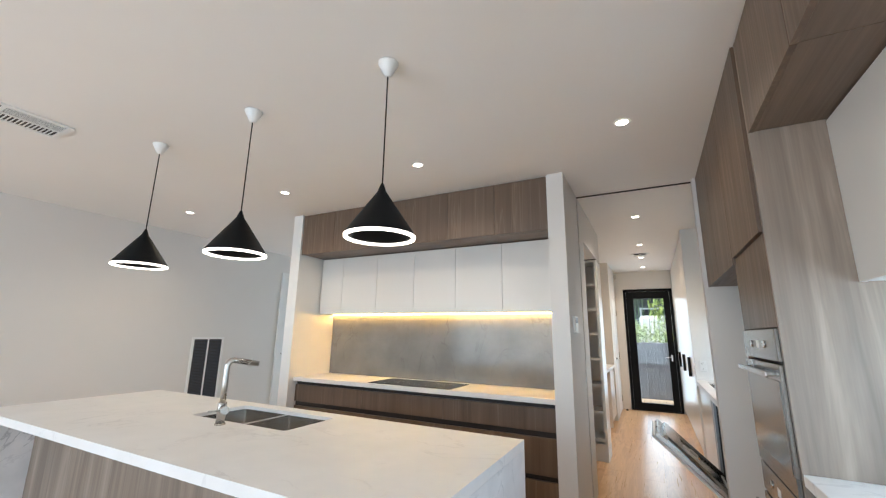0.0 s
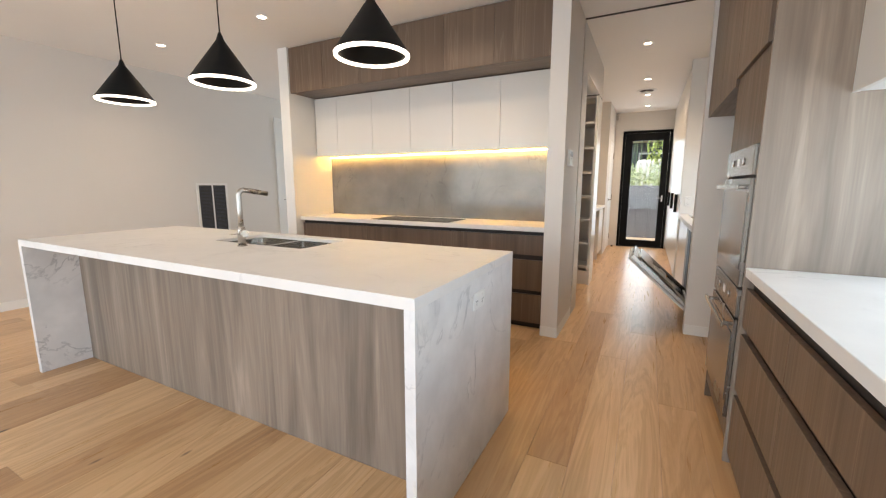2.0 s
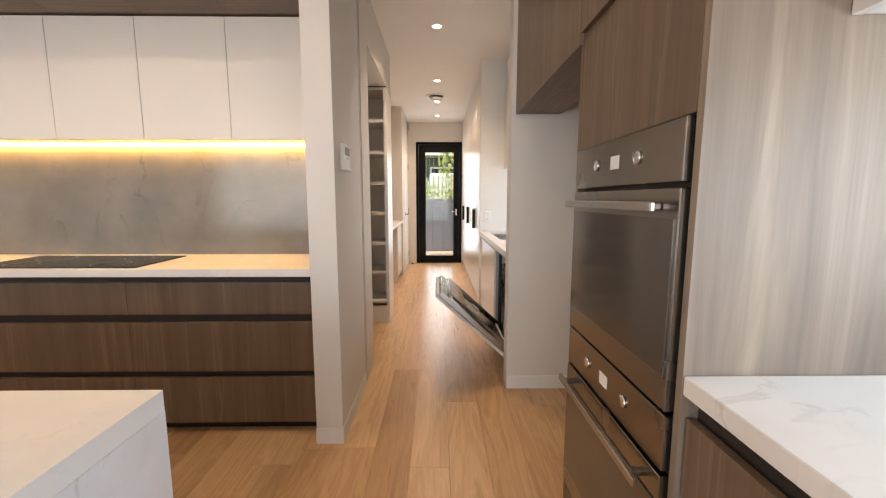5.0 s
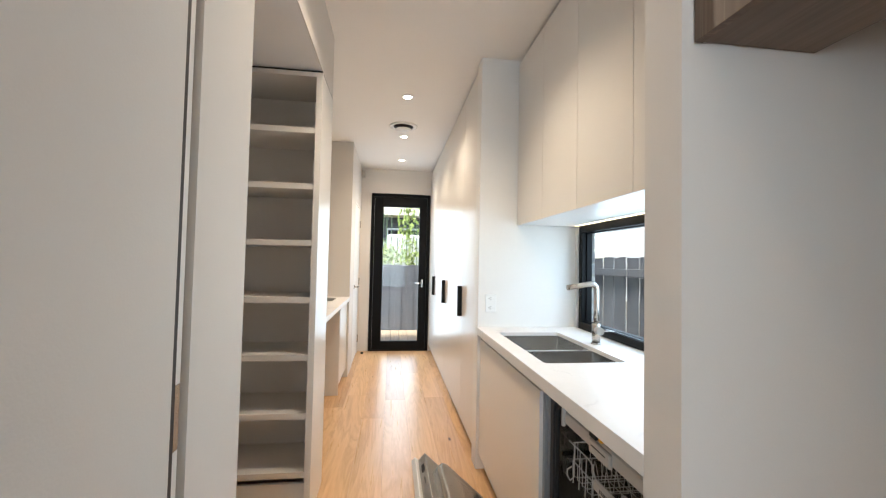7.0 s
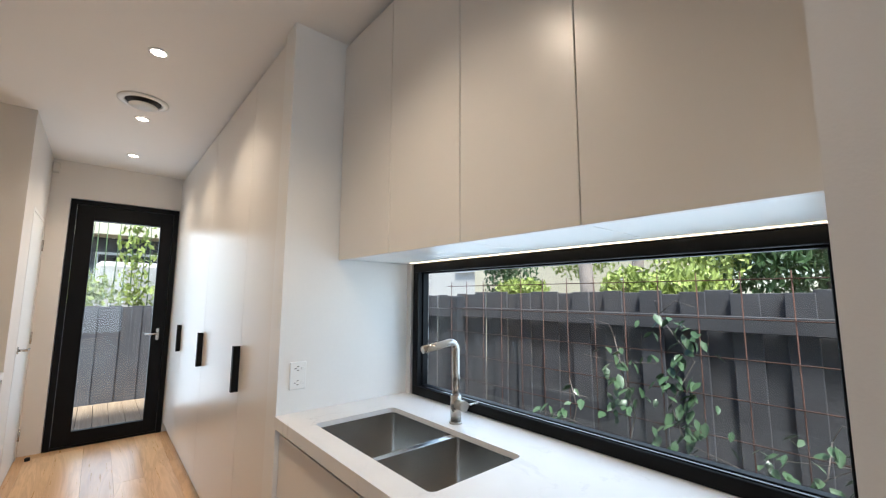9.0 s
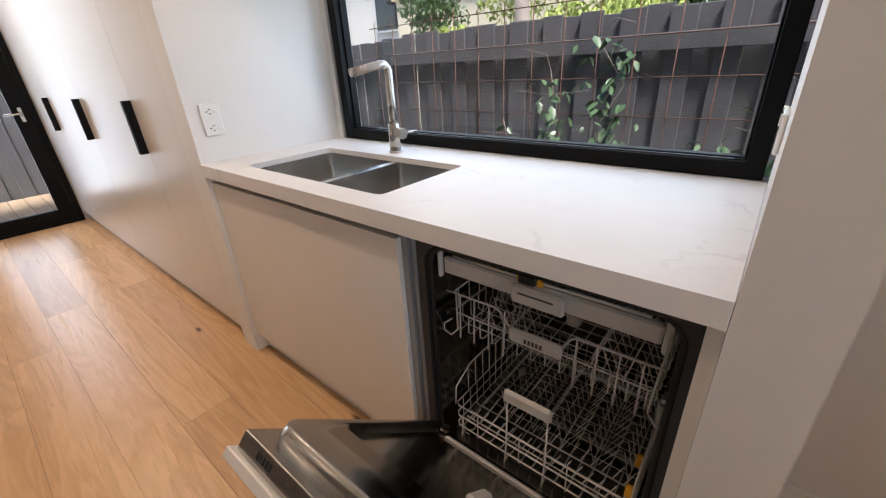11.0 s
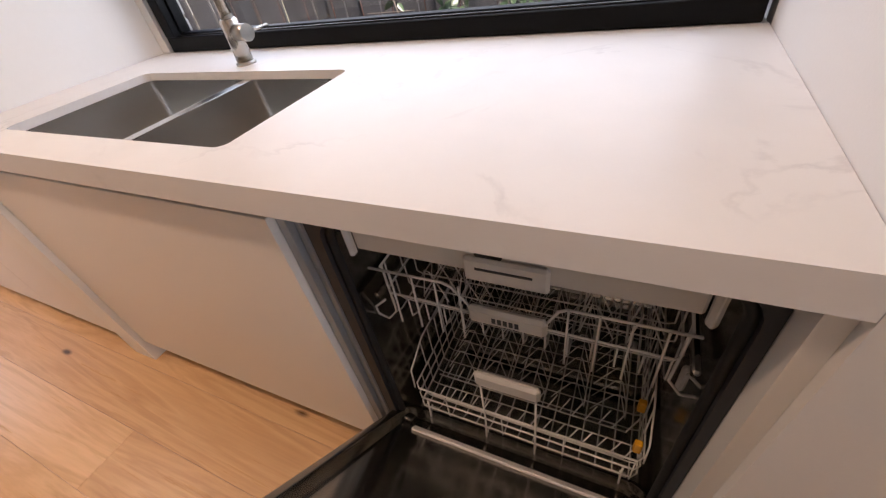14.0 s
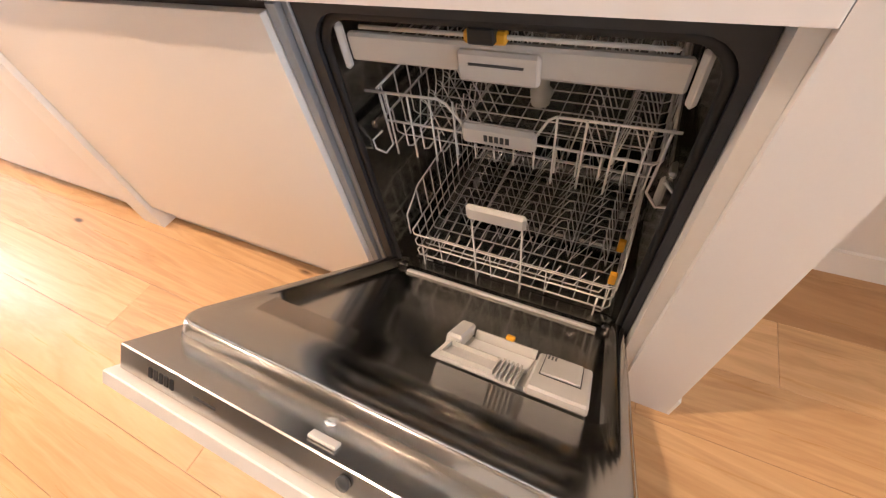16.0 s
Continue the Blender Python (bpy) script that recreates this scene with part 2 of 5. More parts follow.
LEAF_DARK = surface("dark_foliage", (0.07, 0.14, 0.045), 0.55, var=0.4, scale=3, relief=0)
BARK = surface("grey_bark", (0.22, 0.19, 0.165), 0.85, var=0.25, scale=9, relief=0.3)
BRICK_WHITE = surface("white_painted_brick", (0.72, 0.70, 0.64), 0.7, var=0.06, scale=9, relief=0.25)
BRICK_RED = surface("orange_brick", (0.42, 0.20, 0.115), 0.8, var=0.2, scale=12, relief=0.2)
RENDER = surface("cream_render", (0.76, 0.70, 0.52), 0.8, var=0.05, scale=2)
CLAD_DARK = surface("dark_cladding", (0.05, 0.055, 0.065), 0.6, var=0.15)
CONCRETE = surface("concrete_slab", (0.38, 0.36, 0.335), 0.85, var=0.12, scale=3, relief=0.15)
GRASS = surface("garden_soil", (0.11, 0.09, 0.06), 0.95, var=0.3, scale=2, relief=0.4)
GREY_PLASTIC = surface("light_grey_plastic", (0.55, 0.535, 0.50), 0.4, var=0.03, relief=0.01)
YELLOW = surface("amber_plastic", (0.75, 0.36, 0.02), 0.4, var=0.05)
FRAME_GREY = surface("charcoal_front_frame", (0.026, 0.027, 0.029), 0.5, var=0.06, relief=0)
SILL_GLOSS = surface("smooth_black_aluminium", (0.012, 0.012, 0.013), 0.16, var=0.1, relief=0)
RUBBER = surface("black_seal", (0.010, 0.010, 0.010), 0.55, var=0.1)
WIRE = surface("coated_rack_wire", (0.62, 0.61, 0.58), 0.35, var=0.04, relief=0)
TUB = brushed("steel_tub", (0.45, 0.435, 0.405), 0.17, (6, 0.5, 6))
DOOR_STEEL = brushed("door_steel", (0.46, 0.445, 0.42), 0.25, (8, 0.4, 8))
STRIP = surface("grey_strip", (0.34, 0.36, 0.38), 0.4, 0.6, var=0.05, relief=0.01)
SCREEN = surface("grey_lcd", (0.045, 0.047, 0.048), 0.3, var=0.05, relief=0)
# pale half-metal colour, a painted reflection for the door strip
GLINT = surface("glint_steel", (0.85, 0.84, 0.82), 0.4, 0.5, var=0.02, relief=0)

# ---- mesh helpers ----
def box(bm, x0, x1, y0, y1, z0, z1, r=0.0, seg=1):
    """A box, its edges rounded by r."""
    m = Matrix.Translation(((x0 + x1) / 2, (y0 + y1) / 2, (z0 + z1) / 2)) @ Matrix.Diagonal((abs(x1 - x0), abs(y1 - y0), abs(z1 - z0), 1))
    made = bmesh.ops.create_cube(bm, size=1, matrix=m)["verts"]
    if r:
        edges = {e for v in made for e in v.link_edges}
        bmesh.ops.bevel(bm, geom=list(edges), offset=r, segments=seg, profile=0.5, affect="EDGES", clamp_overlap=True)
    return bm


def boxes(*rows, r=0.0):
    bm = bmesh.new()
    for row in rows:
        box(bm, *row, r=r)
    return bm


def tube(bm, pts, rad, sides=8, closed=False):
    """A round bar along points; rad may be a list."""
    pts = [Vector(p) for p in pts]
    n = len(pts)
    rads = rad if isinstance(rad, (list, tuple)) else [rad] * n
    rings, up = [], None
    for i, p in enumerate(pts):
        a = pts[i - 1] if (i or closed) else p
        b = pts[(i + 1) % n] if (i < n - 1 or closed) else p
        d = (b - a).normalized()
        if up is None:
            up = d.orthogonal().normalized()
        up = (up - d * up.dot(d))
        up = up.normalized() if up.length > 1e-5 else d.orthogonal().normalized()
        side = d.cross(up)
        rings.append([bm.verts.new(p + rads[i] * (math.cos(k * math.tau / sides) * up + math.sin(k * math.tau / sides) * side)) for k in range(sides)])
    for i in range(n if closed else n - 1):
        r0, r1 = rings[i], rings[(i + 1) % n]
        for k in range(sides):
            f = bm.faces.new((r0[k], r0[(k + 1) % sides], r1[(k + 1) % sides], r1[k]))
            f.smooth = True
    if not closed:
        bm.faces.new(list(reversed(rings[0])))
        bm.faces.new(rings[-1])
    return bm


def lathe(bm, profile, centre=(0, 0, 0), sides=32, axis="z", smooth=True, caps=True):
    """A turned body from (radius, height) rows."""
    rings = []
    for r, h in profile:
        ring = []
        for k in range(sides):
            c, s = math.cos(k * math.tau / sides) * r, math.sin(k * math.tau / sides) * r
            p = {"z": (c, s, h), "x": (h, c, s), "y": (s, h, c)}[axis]
            ring.append(bm.verts.new(Vector(centre) + Vector(p)))
        rings.append(ring)
    for a, b in zip(rings, rings[1:]):
        for k in range(sides):
            f = bm.faces.new((a[k], a[(k + 1) % sides], b[(k + 1) % sides], b[k]))
            f.smooth = smooth
    if not caps:
        for k in range(sides):
            bm.faces.new((rings[-1][k], rings[-1][(k + 1) % sides], rings[0][(k + 1) % sides], rings[0][k]))
    for ring, flip in ((rings[0], True), (rings[-1], False)):
        if caps and (ring[0].co - ring[sides // 2].co).length > 1e-4:
            bm.faces.new(list(reversed(ring)) if flip else ring)
    return bm


def rounded(x0, x1, y0, y1, r, n=5):
    """Points round a rectangle with rounded corners."""
    out = []
    for cx, cy, a in ((x1 - r, y1 - r, 0), (x0 + r, y1 - r, 90), (x0 + r, y0 + r, 180), (x1 - r, y0 + r, 270)):
        for i in range(n + 1):
            t = radians(a + 90 * i / n)
            out.append((cx + r * math.cos(t), cy + r * math.sin(t)))
    return out


def loft(bm, rings, cap_first=False, cap_last=True, smooth=True):
    vs = [[bm.verts.new(p) for p in ring] for ring in rings]
    n = len(vs[0])
    for a, b in zip(vs, vs[1:]):
        for k in range(n):
            f = bm.faces.new((a[k], a[(k + 1) % n], b[(k + 1) % n], b[k]))
            f.smooth = smooth
    if cap_first:
        bm.faces.new(list(reversed(vs[0])))
    if cap_last:
        bm.faces.new(vs[-1])
    return bm


def arc(centre, u, v, r, a0, a1, n=8):
    c, u, v = Vector(centre), Vector(u), Vector(v)
    return [c + r * (math.cos(radians(a0 + (a1 - a0) * i / n)) * u + math.sin(radians(a0 + (a1 - a0) * i / n)) * v) for i in range(n + 1)]


def solid(name, bm, material, recalc=True):
    if recalc:
        bmesh.ops.recalc_face_normals(bm, faces=bm.faces)
    me = bpy.data.meshes.new(name)
    bm.to_mesh(me)
    bm.free()
    me.materials.append(material)
    return new(name, me)


def structure(name, bm, material, label, category):
    return tagged(solid(name, bm, material), label, category, kind="structure")


def thing(name, base, label, category, group="", kind=""):
    """An empty at the thing's base, which its parts hang under."""
    ob = new(name)
    ob.empty_display_size = 0.05
    ob.matrix_world = Matrix.Translation(base)
    return tagged(ob, label, category, group, kind)


def part(name, bm, material, parent, label=""):
    """One mesh, given in world metres, as a part of a thing or of a part."""
    m = Vector((0, 0, 0))
    up = parent
    while up is not None:
        m += up.location
        up = up.parent
    bmesh.ops.translate(bm, verts=bm.verts, vec=-m)
    ob = solid(name, bm, material)
    ob.parent = parent
    return tagged(ob, label)

# ---- the shell: floor, walls, ceilings ----
H = 2.67
structure("ground", boxes((-60, 60, -60, 60, -0.60, -0.42)), GRASS, "bare garden ground around the house", "ground")
structure("slab", boxes((-5.2, 1.75, -6.6, 5.86, -0.40, -0.022)), GROOVE, "dark sub-floor under the oak boards", "floor")
structure("ceiling", boxes((-5.2, 1.75, -6.6, 5.95, H, H + 0.2)), CEIL, "flat off-white plaster ceiling", "ceiling")
structure("ceiling_pantry", boxes((-1.5, -0.006, 0.78, 2.34, 2.30, H - 0.004)), CEIL, "lowered white plaster ceiling of the pantry recess", "ceiling")
structure("wall_west", boxes((-5.2, -5.05, -6.6, 1.68, 0, H), (-5.2, -5.05, 1.68, 2.54, 2.34, H), (-5.2, -5.05, 2.54, 4.1, 0, H)), PAINT, "warm white plaster wall with a return-air grille", "wall")
structure("wall_hall_end", boxes((-5.05, -4.7, 4.0, 4.1, 0, H), (-3.4, -3.02, 4.0, 4.1, 0, H), (-4.7, -3.4, 4.0, 4.1, 2.35, H)), PAINT, "warm white plaster wall round the assumed hall glazing", "wall")
structure("wall_hall_east", boxes((-3.12, -3.02, 0.72, 4.0, 0, H)), PAINT, "warm white plaster wall of the hall", "wall")
structure("wall_niche_left", boxes((-3.02, -2.885, 0, 0.72, 0, H)), TRIM, "white painted fin wall at the end of the cooking bench", "wall")
structure("wall_niche_back", boxes((-2.885, -0.134, 0.622, 0.72, 0, H)), PAINT, "plaster wall behind the cooking bench", "wall")
structure("wall_corridor_west", boxes((-0.134, 0, 0, 0.648, 0, H), (-0.134, -0.05, 0.648, 0.708, 0, 0.01), (-0.134, 0, 0.708, 0.978, 0, H)), PAINT, "warm white plaster wall with a sliding-door pocket", "wall")
structure("wall_over_pantry", boxes((-0.006, 0, 0.978, 2.34, 2.30, H)), PAINT, "white plaster bulkhead over the pantry opening", "wall")
structure("wall_pantry_south", boxes((-1.6, -0.134, 0.722, 0.782, 0, H)), PAINT, "white plaster wall of the pantry", "wall")
structure("wall_pantry_west", boxes((-1.6, -1.5, 0.782, 2.4, 0, H)), PAINT, "white plaster wall of the pantry", "wall")
structure("wall_laundry_south", boxes((-1.5, -0.03, 2.345, 2.40, 0, H)), PAINT, "white plaster wall between pantry and laundry", "wall")
structure("wall_laundry_west", boxes((-0.85, -0.75, 2.40, 4.55, 0, H)), PAINT, "warm white plaster wall of the laundry recess", "wall")
structure("wall_laundry_north", boxes((-0.75, -0.08, 4.49, 4.60, 0, H)), PAINT, "warm white plaster wall at the laundry end", "wall")
structure("wall_corridor_end_west", boxes((-0.2, -0.08, 4.60, 4.92, 0, H), (-0.2, -0.08, 4.92, 5.69, 2.06, H), (-0.2, -0.08, 5.69, 5.78, 0, H)), PAINT, "warm white plaster wall with a flush door", "wall")
structure("wall_end", boxes((-0.2, 0.068, 5.78, 5.95, 0, H), (0.945, 1.75, 5.78, 5.95, 0, H), (0.068, 0.945, 5.78, 5.95, 2.315, H)), PAINT, "warm white plaster wall round the glazed back door", "wall")
# east wall: kitchen window, scullery window
structure("wall_east", boxes((1.66, 1.82, -3.65, -1.16, 0, 0.90), (1.66, 1.82, -3.65, -1.16, 1.585, H), (1.66, 1.82, -1.158, 0.70, 0, H), (1.592, 1.6598, -1.1575, -1.1375, 0.0, H),
                             (1.607, 1.66, 0.705, 2.37, 0, 0.898), (1.59, 1.66, 0.705, 2.37, 1.568, H), (1.60, 1.66, 2.37, 5.78, 0, H), (1.66, 1.82, -6.6, -3.65, 0, H)), PAINT, "white plaster outer wall with two splashback windows", "wall")
structure("wall_scullery_fin", boxes((0.938, 1.59, 0.59, 0.704, 0, H)), PAINT, "white painted fin wall between fridge space and scullery", "wall")
structure("wall_fridge_back", boxes((1.51, 1.655, -0.49, 0.588, 0, H)), PAINT, "white plaster wall at the back of the fridge space", "wall")
structure("wall_south", boxes((-5.05, -4.6, -6.6, -6.45, 0, H), (1.0, 1.66, -6.6, -6.45, 0, H), (-4.6, 1.0, -6.6, -6.45, 2.45, H)), PAINT, "white plaster wall with a wide glazed opening", "wall")
for name, rows, cat in (("baseboard_fin", (((-0.137, 0.003, -0.003, 0.0, 0, 0.085)), (0.0, 0.003, 0.0, 0.645, 0, 0.085)), "skirting"),
                        ("baseboard_west", ((-5.05, -5.038, -6.44, 1.62, 0, 0.09),), "skirting"),
                        ("baseboard_scullery_fin", ((0.938, 1.50, 0.583, 0.59, 0, 0.085),), "skirting"),
                        ("baseboard_fridge", ((1.498, 1.51, -0.49, 0.587, 0, 0.085),), "skirting")):
    structure(name, boxes(*rows), TRIM, "low white painted skirting board", cat)
# track recess drawn as a proud strip, its shade put into the colour
structure("door_track", boxes((0.0, 0.972, 0.666, 0.688, 2.662, 2.669)), SHADOW, "dark strip standing in for the shaded sliding-door track recess", "track")

# ---- kitchen ----
def slab_with_hole(x0, x1, y0, y1, z0, z1, hole):
    """A 20 mm top with a rounded cut-out and thicker down-turned edges."""
    a, b, c, d = hole
    t, e = z1 - 0.02, 0.02
    plan = ((x0, x1, y0, y1, 0.0015), (a, b, c, d, 0.022))
    rings = []
    for (p, q, r, s, k), z in ((plan[1], t), (plan[1], z1), (plan[0], z1), (plan[0], z0), ((x0 + e, x1 - e, y0 + e, y1 - e, 0.0015), z0), ((x0 + e, x1 - e, y0 + e, y1 - e, 0.0015), t)):
        rings.append([(x, y, z) for x, y in rounded(p, q, r, s, k)])
    rings.append(rings[0])
    bm = loft(bmesh.new(), rings, cap_last=False, smooth=False)
    bmesh.ops.remove_doubles(bm, verts=bm.verts, dist=1e-5)
    return bm


def bowl(x0, x1, y0, y1, top, depth, r=0.013):
    rings = [[(x, y, z) for x, y in rounded(x0 + i, x1 - i, y0 + i, y1 - i, r + k)] for i, z, k in
             ((0, top, 0), (0.002, top - depth + 0.02, 0), (0.008, top - depth + 0.005, 0.004), (0.02, top - depth, 0.01))]
    bm = loft(bmesh.new(), rings)
    for f in bm.faces:
        f.normal_flip()
    return bm


def double_sink(base, x0, x1, y0, y1, top, along, label):
    s = thing("sink", base, label, "sink")
    g = 0.016
    if along == "x":
        m = (x0 + x1) / 2
        areas = ((x0, m - g, y0, y1), (m + g, x1, y0, y1))
        bar = (m - g, m + g, y0, y1, top - 0.022, top - 0.006)
    else:
        m = (y0 + y1) / 2 - 0.04
        areas = ((x0, x1, y0, m - g), (x0, x1, m + g, y1))
        bar = (x0, x1, m - g, m + g, top - 0.022, top - 0.006)
    for a in areas:
        bw = part("bowl", bowl(*a, top - 0.006, 0.19), STEEL_V, s)
        cx, cy = (a[0] + a[1]) / 2, (a[2] + a[3]) / 2
        part("drain", lathe(bmesh.new(), [(0.045, top - 0.1945), (0.045, top - 0.192), (0.032, top - 0.192), (0.03, top - 0.1955), (0.004, top - 0.1955)], (cx, cy, 0), 24), CHROME, bw, "round chrome drain")
    part("divider", boxes(bar, r=0.004), STEEL, s)
    return s


def mixer(base, aim, label, sign=1):
    """A straight tap with an angled spout; aim is the way in which the spout points."""
    x, y, z = base
    t = thing("sink_mixer", base, label, "tap")
    d = Vector((*aim, 0)).normalized()
    part("base_ring", lathe(bmesh.new(), [(0.026, z), (0.026, z + 0.006), (0.022, z + 0.008)], (x, y, 0), 24), NICKEL, t)
    part("body", lathe(bmesh.new(), [(0.0215, z + 0.006), (0.0215, z + 0.105), (0.019, z + 0.108)], (x, y, 0), 24), NICKEL, t)
    up = Vector((x, y, z + 0.285))
    pts = [Vector((x, y, z + 0.10)), Vector((x, y, z + 0.2))] + arc(up + d * 0.03 - Vector((0, 0, 0.0)), -d, Vector((0, 0, 1)), 0.03, 0, 84, 7) + [up + d * 0.15 + Vector((0, 0, 0.012))]
    pts[-1] = pts[-2] + d * 0.13 - Vector((0, 0, 0.022))
    part("spout", tube(bmesh.new(), pts, 0.0145, 16), NICKEL, t)
    side = Vector((-d.y, d.x, 0)) * sign
    c = Vector((x, y, z + 0.075))
    kn = part("handle", tube(bmesh.new(), [c + side * 0.018, c + side * 0.058], 0.02, 20), NICKEL, t)
    part("lever", tube(bmesh.new(), [c + side * 0.045 - d * 0.01, c + side * 0.045 - d * 0.075], 0.004, 8), NICKEL, kn)
    return t


def power_point(base, u, n, label, up=(0, 0, 1)):
    """A double socket plate: base is its centre, u runs along its length, n stands out from the wall."""
    o, u, n, w = Vector(base), Vector(u), Vector(n), Vector(up)
    p = thing("power_point", base, label, "socket")

    def plate(a0, a1, b0, b1, c0, c1, r):
        bm = box(bmesh.new(), a0, a1, b0, b1, c0, c1, r)
        for v in bm.verts:
            v.co = o + u * v.co.x + w * v.co.y + n * v.co.z
        return bm
    part("plate", plate(-0.058, 0.058, -0.036, 0.036, 0, 0.009, 0.003), WHITE, p)
    for s in (-0.03, 0.03):
        part("switch", plate(s - 0.006, s + 0.006, 0.012, 0.026, 0.009, 0.012, 0.001), WHITE, p)
        for a, t in ((-0.008, 0.5), (0.008, -0.5), (0, 0)):
            part("slot", plate(s + a - 0.0015, s + a + 0.0015, -0.017 if a == 0 else -0.006, -0.008 if a == 0 else 0.003, 0.009, 0.0094, 0), SHADOW, p)
    return p


# island
ISL = thing("kitchen_island", (-1.5, -1.7, 0), "stone-topped island bench with waterfall ends and timber panelling", "island")
part("benchtop", slab_with_hole(-2.973, -0.02, -2.194, -1.204, 0.86, 0.90, (-1.815, -1.065, -1.65, -1.30)), QUARTZ, ISL, "white stone benchtop")
for a, b in ((-2.973, -2.933), (-0.06, -0.02)):
    part("waterfall_end", boxes((a, b, -2.194, -1.204, 0.002, 0.8595)), MARBLE, ISL, "grey-veined stone end panel")
for i in range(3):
    x = -2.932 + i * 0.957
    part("front_panel", boxes((x, x + 0.956, -1.918, -1.90, 0.002, 0.859)), TIMBER_PALE, ISL)
# carcass coloured near-black so its door gaps and toe-kick read as shaded
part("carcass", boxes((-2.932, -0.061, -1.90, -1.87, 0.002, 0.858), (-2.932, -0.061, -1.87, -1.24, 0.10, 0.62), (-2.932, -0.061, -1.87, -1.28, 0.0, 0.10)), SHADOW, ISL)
for i in range(5):
    x = -2.93 + i * 0.574
    part("cabinet_door", boxes((x, x + 0.571, -1.24, -1.222, 0.10, 0.83), r=0.001), TIMBER, ISL)
double_sink((-1.44, -1.475, 0.70), -1.822, -1.058, -1.657, -1.293, 0.886, "x", "double-bowl brushed steel sink set under the island top")
mixer((-1.447, -1.722, 0.90), (0.35, 1), "brushed nickel sink mixer on the island", -1)
power_point((-0.02, -1.683, 0.765), (0, 1, 0), (1, 0, 0), "white double power point on the island end")

# cooking bench
CB = thing("cooking_bench", (-1.5, 0.35, 0), "timber drawer bench under the cooktop", "cabinet")
# dark carcass: shade of the drawer channels and kick recess, put into colour
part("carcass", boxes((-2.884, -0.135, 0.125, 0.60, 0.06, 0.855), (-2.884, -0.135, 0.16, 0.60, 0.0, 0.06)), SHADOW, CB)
for x0, x1 in ((-2.88, -2.0), (-1.997, -1.112), (-1.109, -0.140)):
    for z0, z1 in ((0.06, 0.312), (0.348, 0.612), (0.655, 0.825)):
        part("drawer_front", boxes((x0, x1, 0.10, 0.122, z0, z1), r=0.001), TIMBER, CB)
tagged(solid("benchtop", boxes((-2.884, -0.135, 0.06, 0.60, 0.86, 0.90), r=0.002), QUARTZ), "white stone benchtop holding a black cooktop", "benchtop")
hob = thing("cooktop", (-1.48, 0.3, 0.90), "black glass induction cooktop set in the white bench", "cooktop")
part("glass_top", boxes((-1.92, -1.045, 0.09, 0.51, 0.900, 0.905), r=0.0015), HOB, hob)
for cx, cy, r in ((-1.72, 0.2, 0.07), (-1.72, 0.4, 0.09), (-1.25, 0.2, 0.09), (-1.25, 0.4, 0.07)):
    part("zone_ring", lathe(bmesh.new(), [(r, 0.9052), (r, 0.9056), (r - 0.003, 0.9056), (r - 0.003, 0.9052)], (cx, cy, 0), 32, caps=False), SCREEN, hob)
structure("splashback", boxes((-2.884, -0.135, 0.602, 0.622, 0.901, 1.60)), SPLASH, "grey stone splashback, softly reflective", "splashback")
for x0, x1 in zip((-2.87, -2.55, -2.07, -1.597, -1.122, -0.645), (-2.553, -2.073, -1.60, -1.125, -0.648, -0.138)):
    c = thing("wall_cabinet", ((x0 + x1) / 2, 0.48, 1.577), "matt white handleless overhead cabinet above the cooktop", "cabinet", "white overhead cabinets")
    part("carcass", boxes((x0, x1, 0.372, 0.60, 1.577, 2.208)), WHITE, c)
    part("door", boxes((x0, x1, 0.35, 0.370, 1.572, 2.207), r=0.0012), LACQ, c)
for i in range(6):
    x0 = -2.884 + i * 0.458
    c = thing("bulkhead_cabinet", (x0 + 0.229, 0.42, 2.212), "grey-brown timber cabinet up against the ceiling", "cabinet", "timber top cupboards")
    part("carcass", boxes((x0, x0 + 0.4565, 0.041, 0.62, 2.216, 2.664)), TIMBER_X, c)
    part("door", boxes((x0, x0 + 0.4555, 0.020, 0.039, 2.211, 2.662), r=0.001), TIMBER, c)
tagged(solid("led_strip", boxes((-2.86, -0.15, 0.575, 0.59, 1.566, 1.572)), LED), "amber light strip under the overhead cabinets", "light strip")

# pendants
def pendant(x, y):
    p = thing("pendant_lamp", (x, y, 1.777), "black cone pendant lamp with a glowing ring rim", "lamp", "pendants over the island")
    part("canopy", lathe(bmesh.new(), [(0.05, 2.669), (0.05, 2.662), (0.018, 2.60), (0.006, 2.595)], (x, y, 0), 28), WHITE, p, "white cone ceiling canopy")
    part("cable", lathe(bmesh.new(), [(0.0035, 2.60), (0.0035, 2.025)], (x, y, 0), 10), MATT_BLACK, p)
    part("shade", lathe(bmesh.new(), [(0.006, 2.04), (0.012, 2.025), (0.020, 2.0), (0.160, 1.795), (0.161, 1.792), (0.132, 1.792), (0.018, 1.965), (0.004, 1.968)], (x, y, 0), 48), MATT_BLACK, p, "matt black spun metal cone")
    part("ring", lathe(bmesh.new(), [(0.161, 1.791), (0.159, 1.780), (0.147, 1.779), (0.145, 1.791)], (x, y, 0), 48, smooth=False, caps=False), RING, p, "glowing white ring diffuser")


for px in (-0.505, -1.494, -2.487):
    pendant(px, -1.722)


def downlight(x, y):
    d = thing("downlight", (x, y, H), "small round recessed ceiling light, lit", "ceiling light", "ceiling downlights")
    part("trim_ring", lathe(bmesh.new(), [(0.048, H - 0.001), (0.048, H - 0.005), (0.036, H - 0.006), (0.035, H - 0.001)], (x, y, 0), 28, caps=False), WHITE, d)
    part("lens", lathe(bmesh.new(), [(0.035, H - 0.002), (0.035, H - 0.0035), (0.001, H - 0.0035)], (x, y, 0), 24), LIGHT_DISC, d)


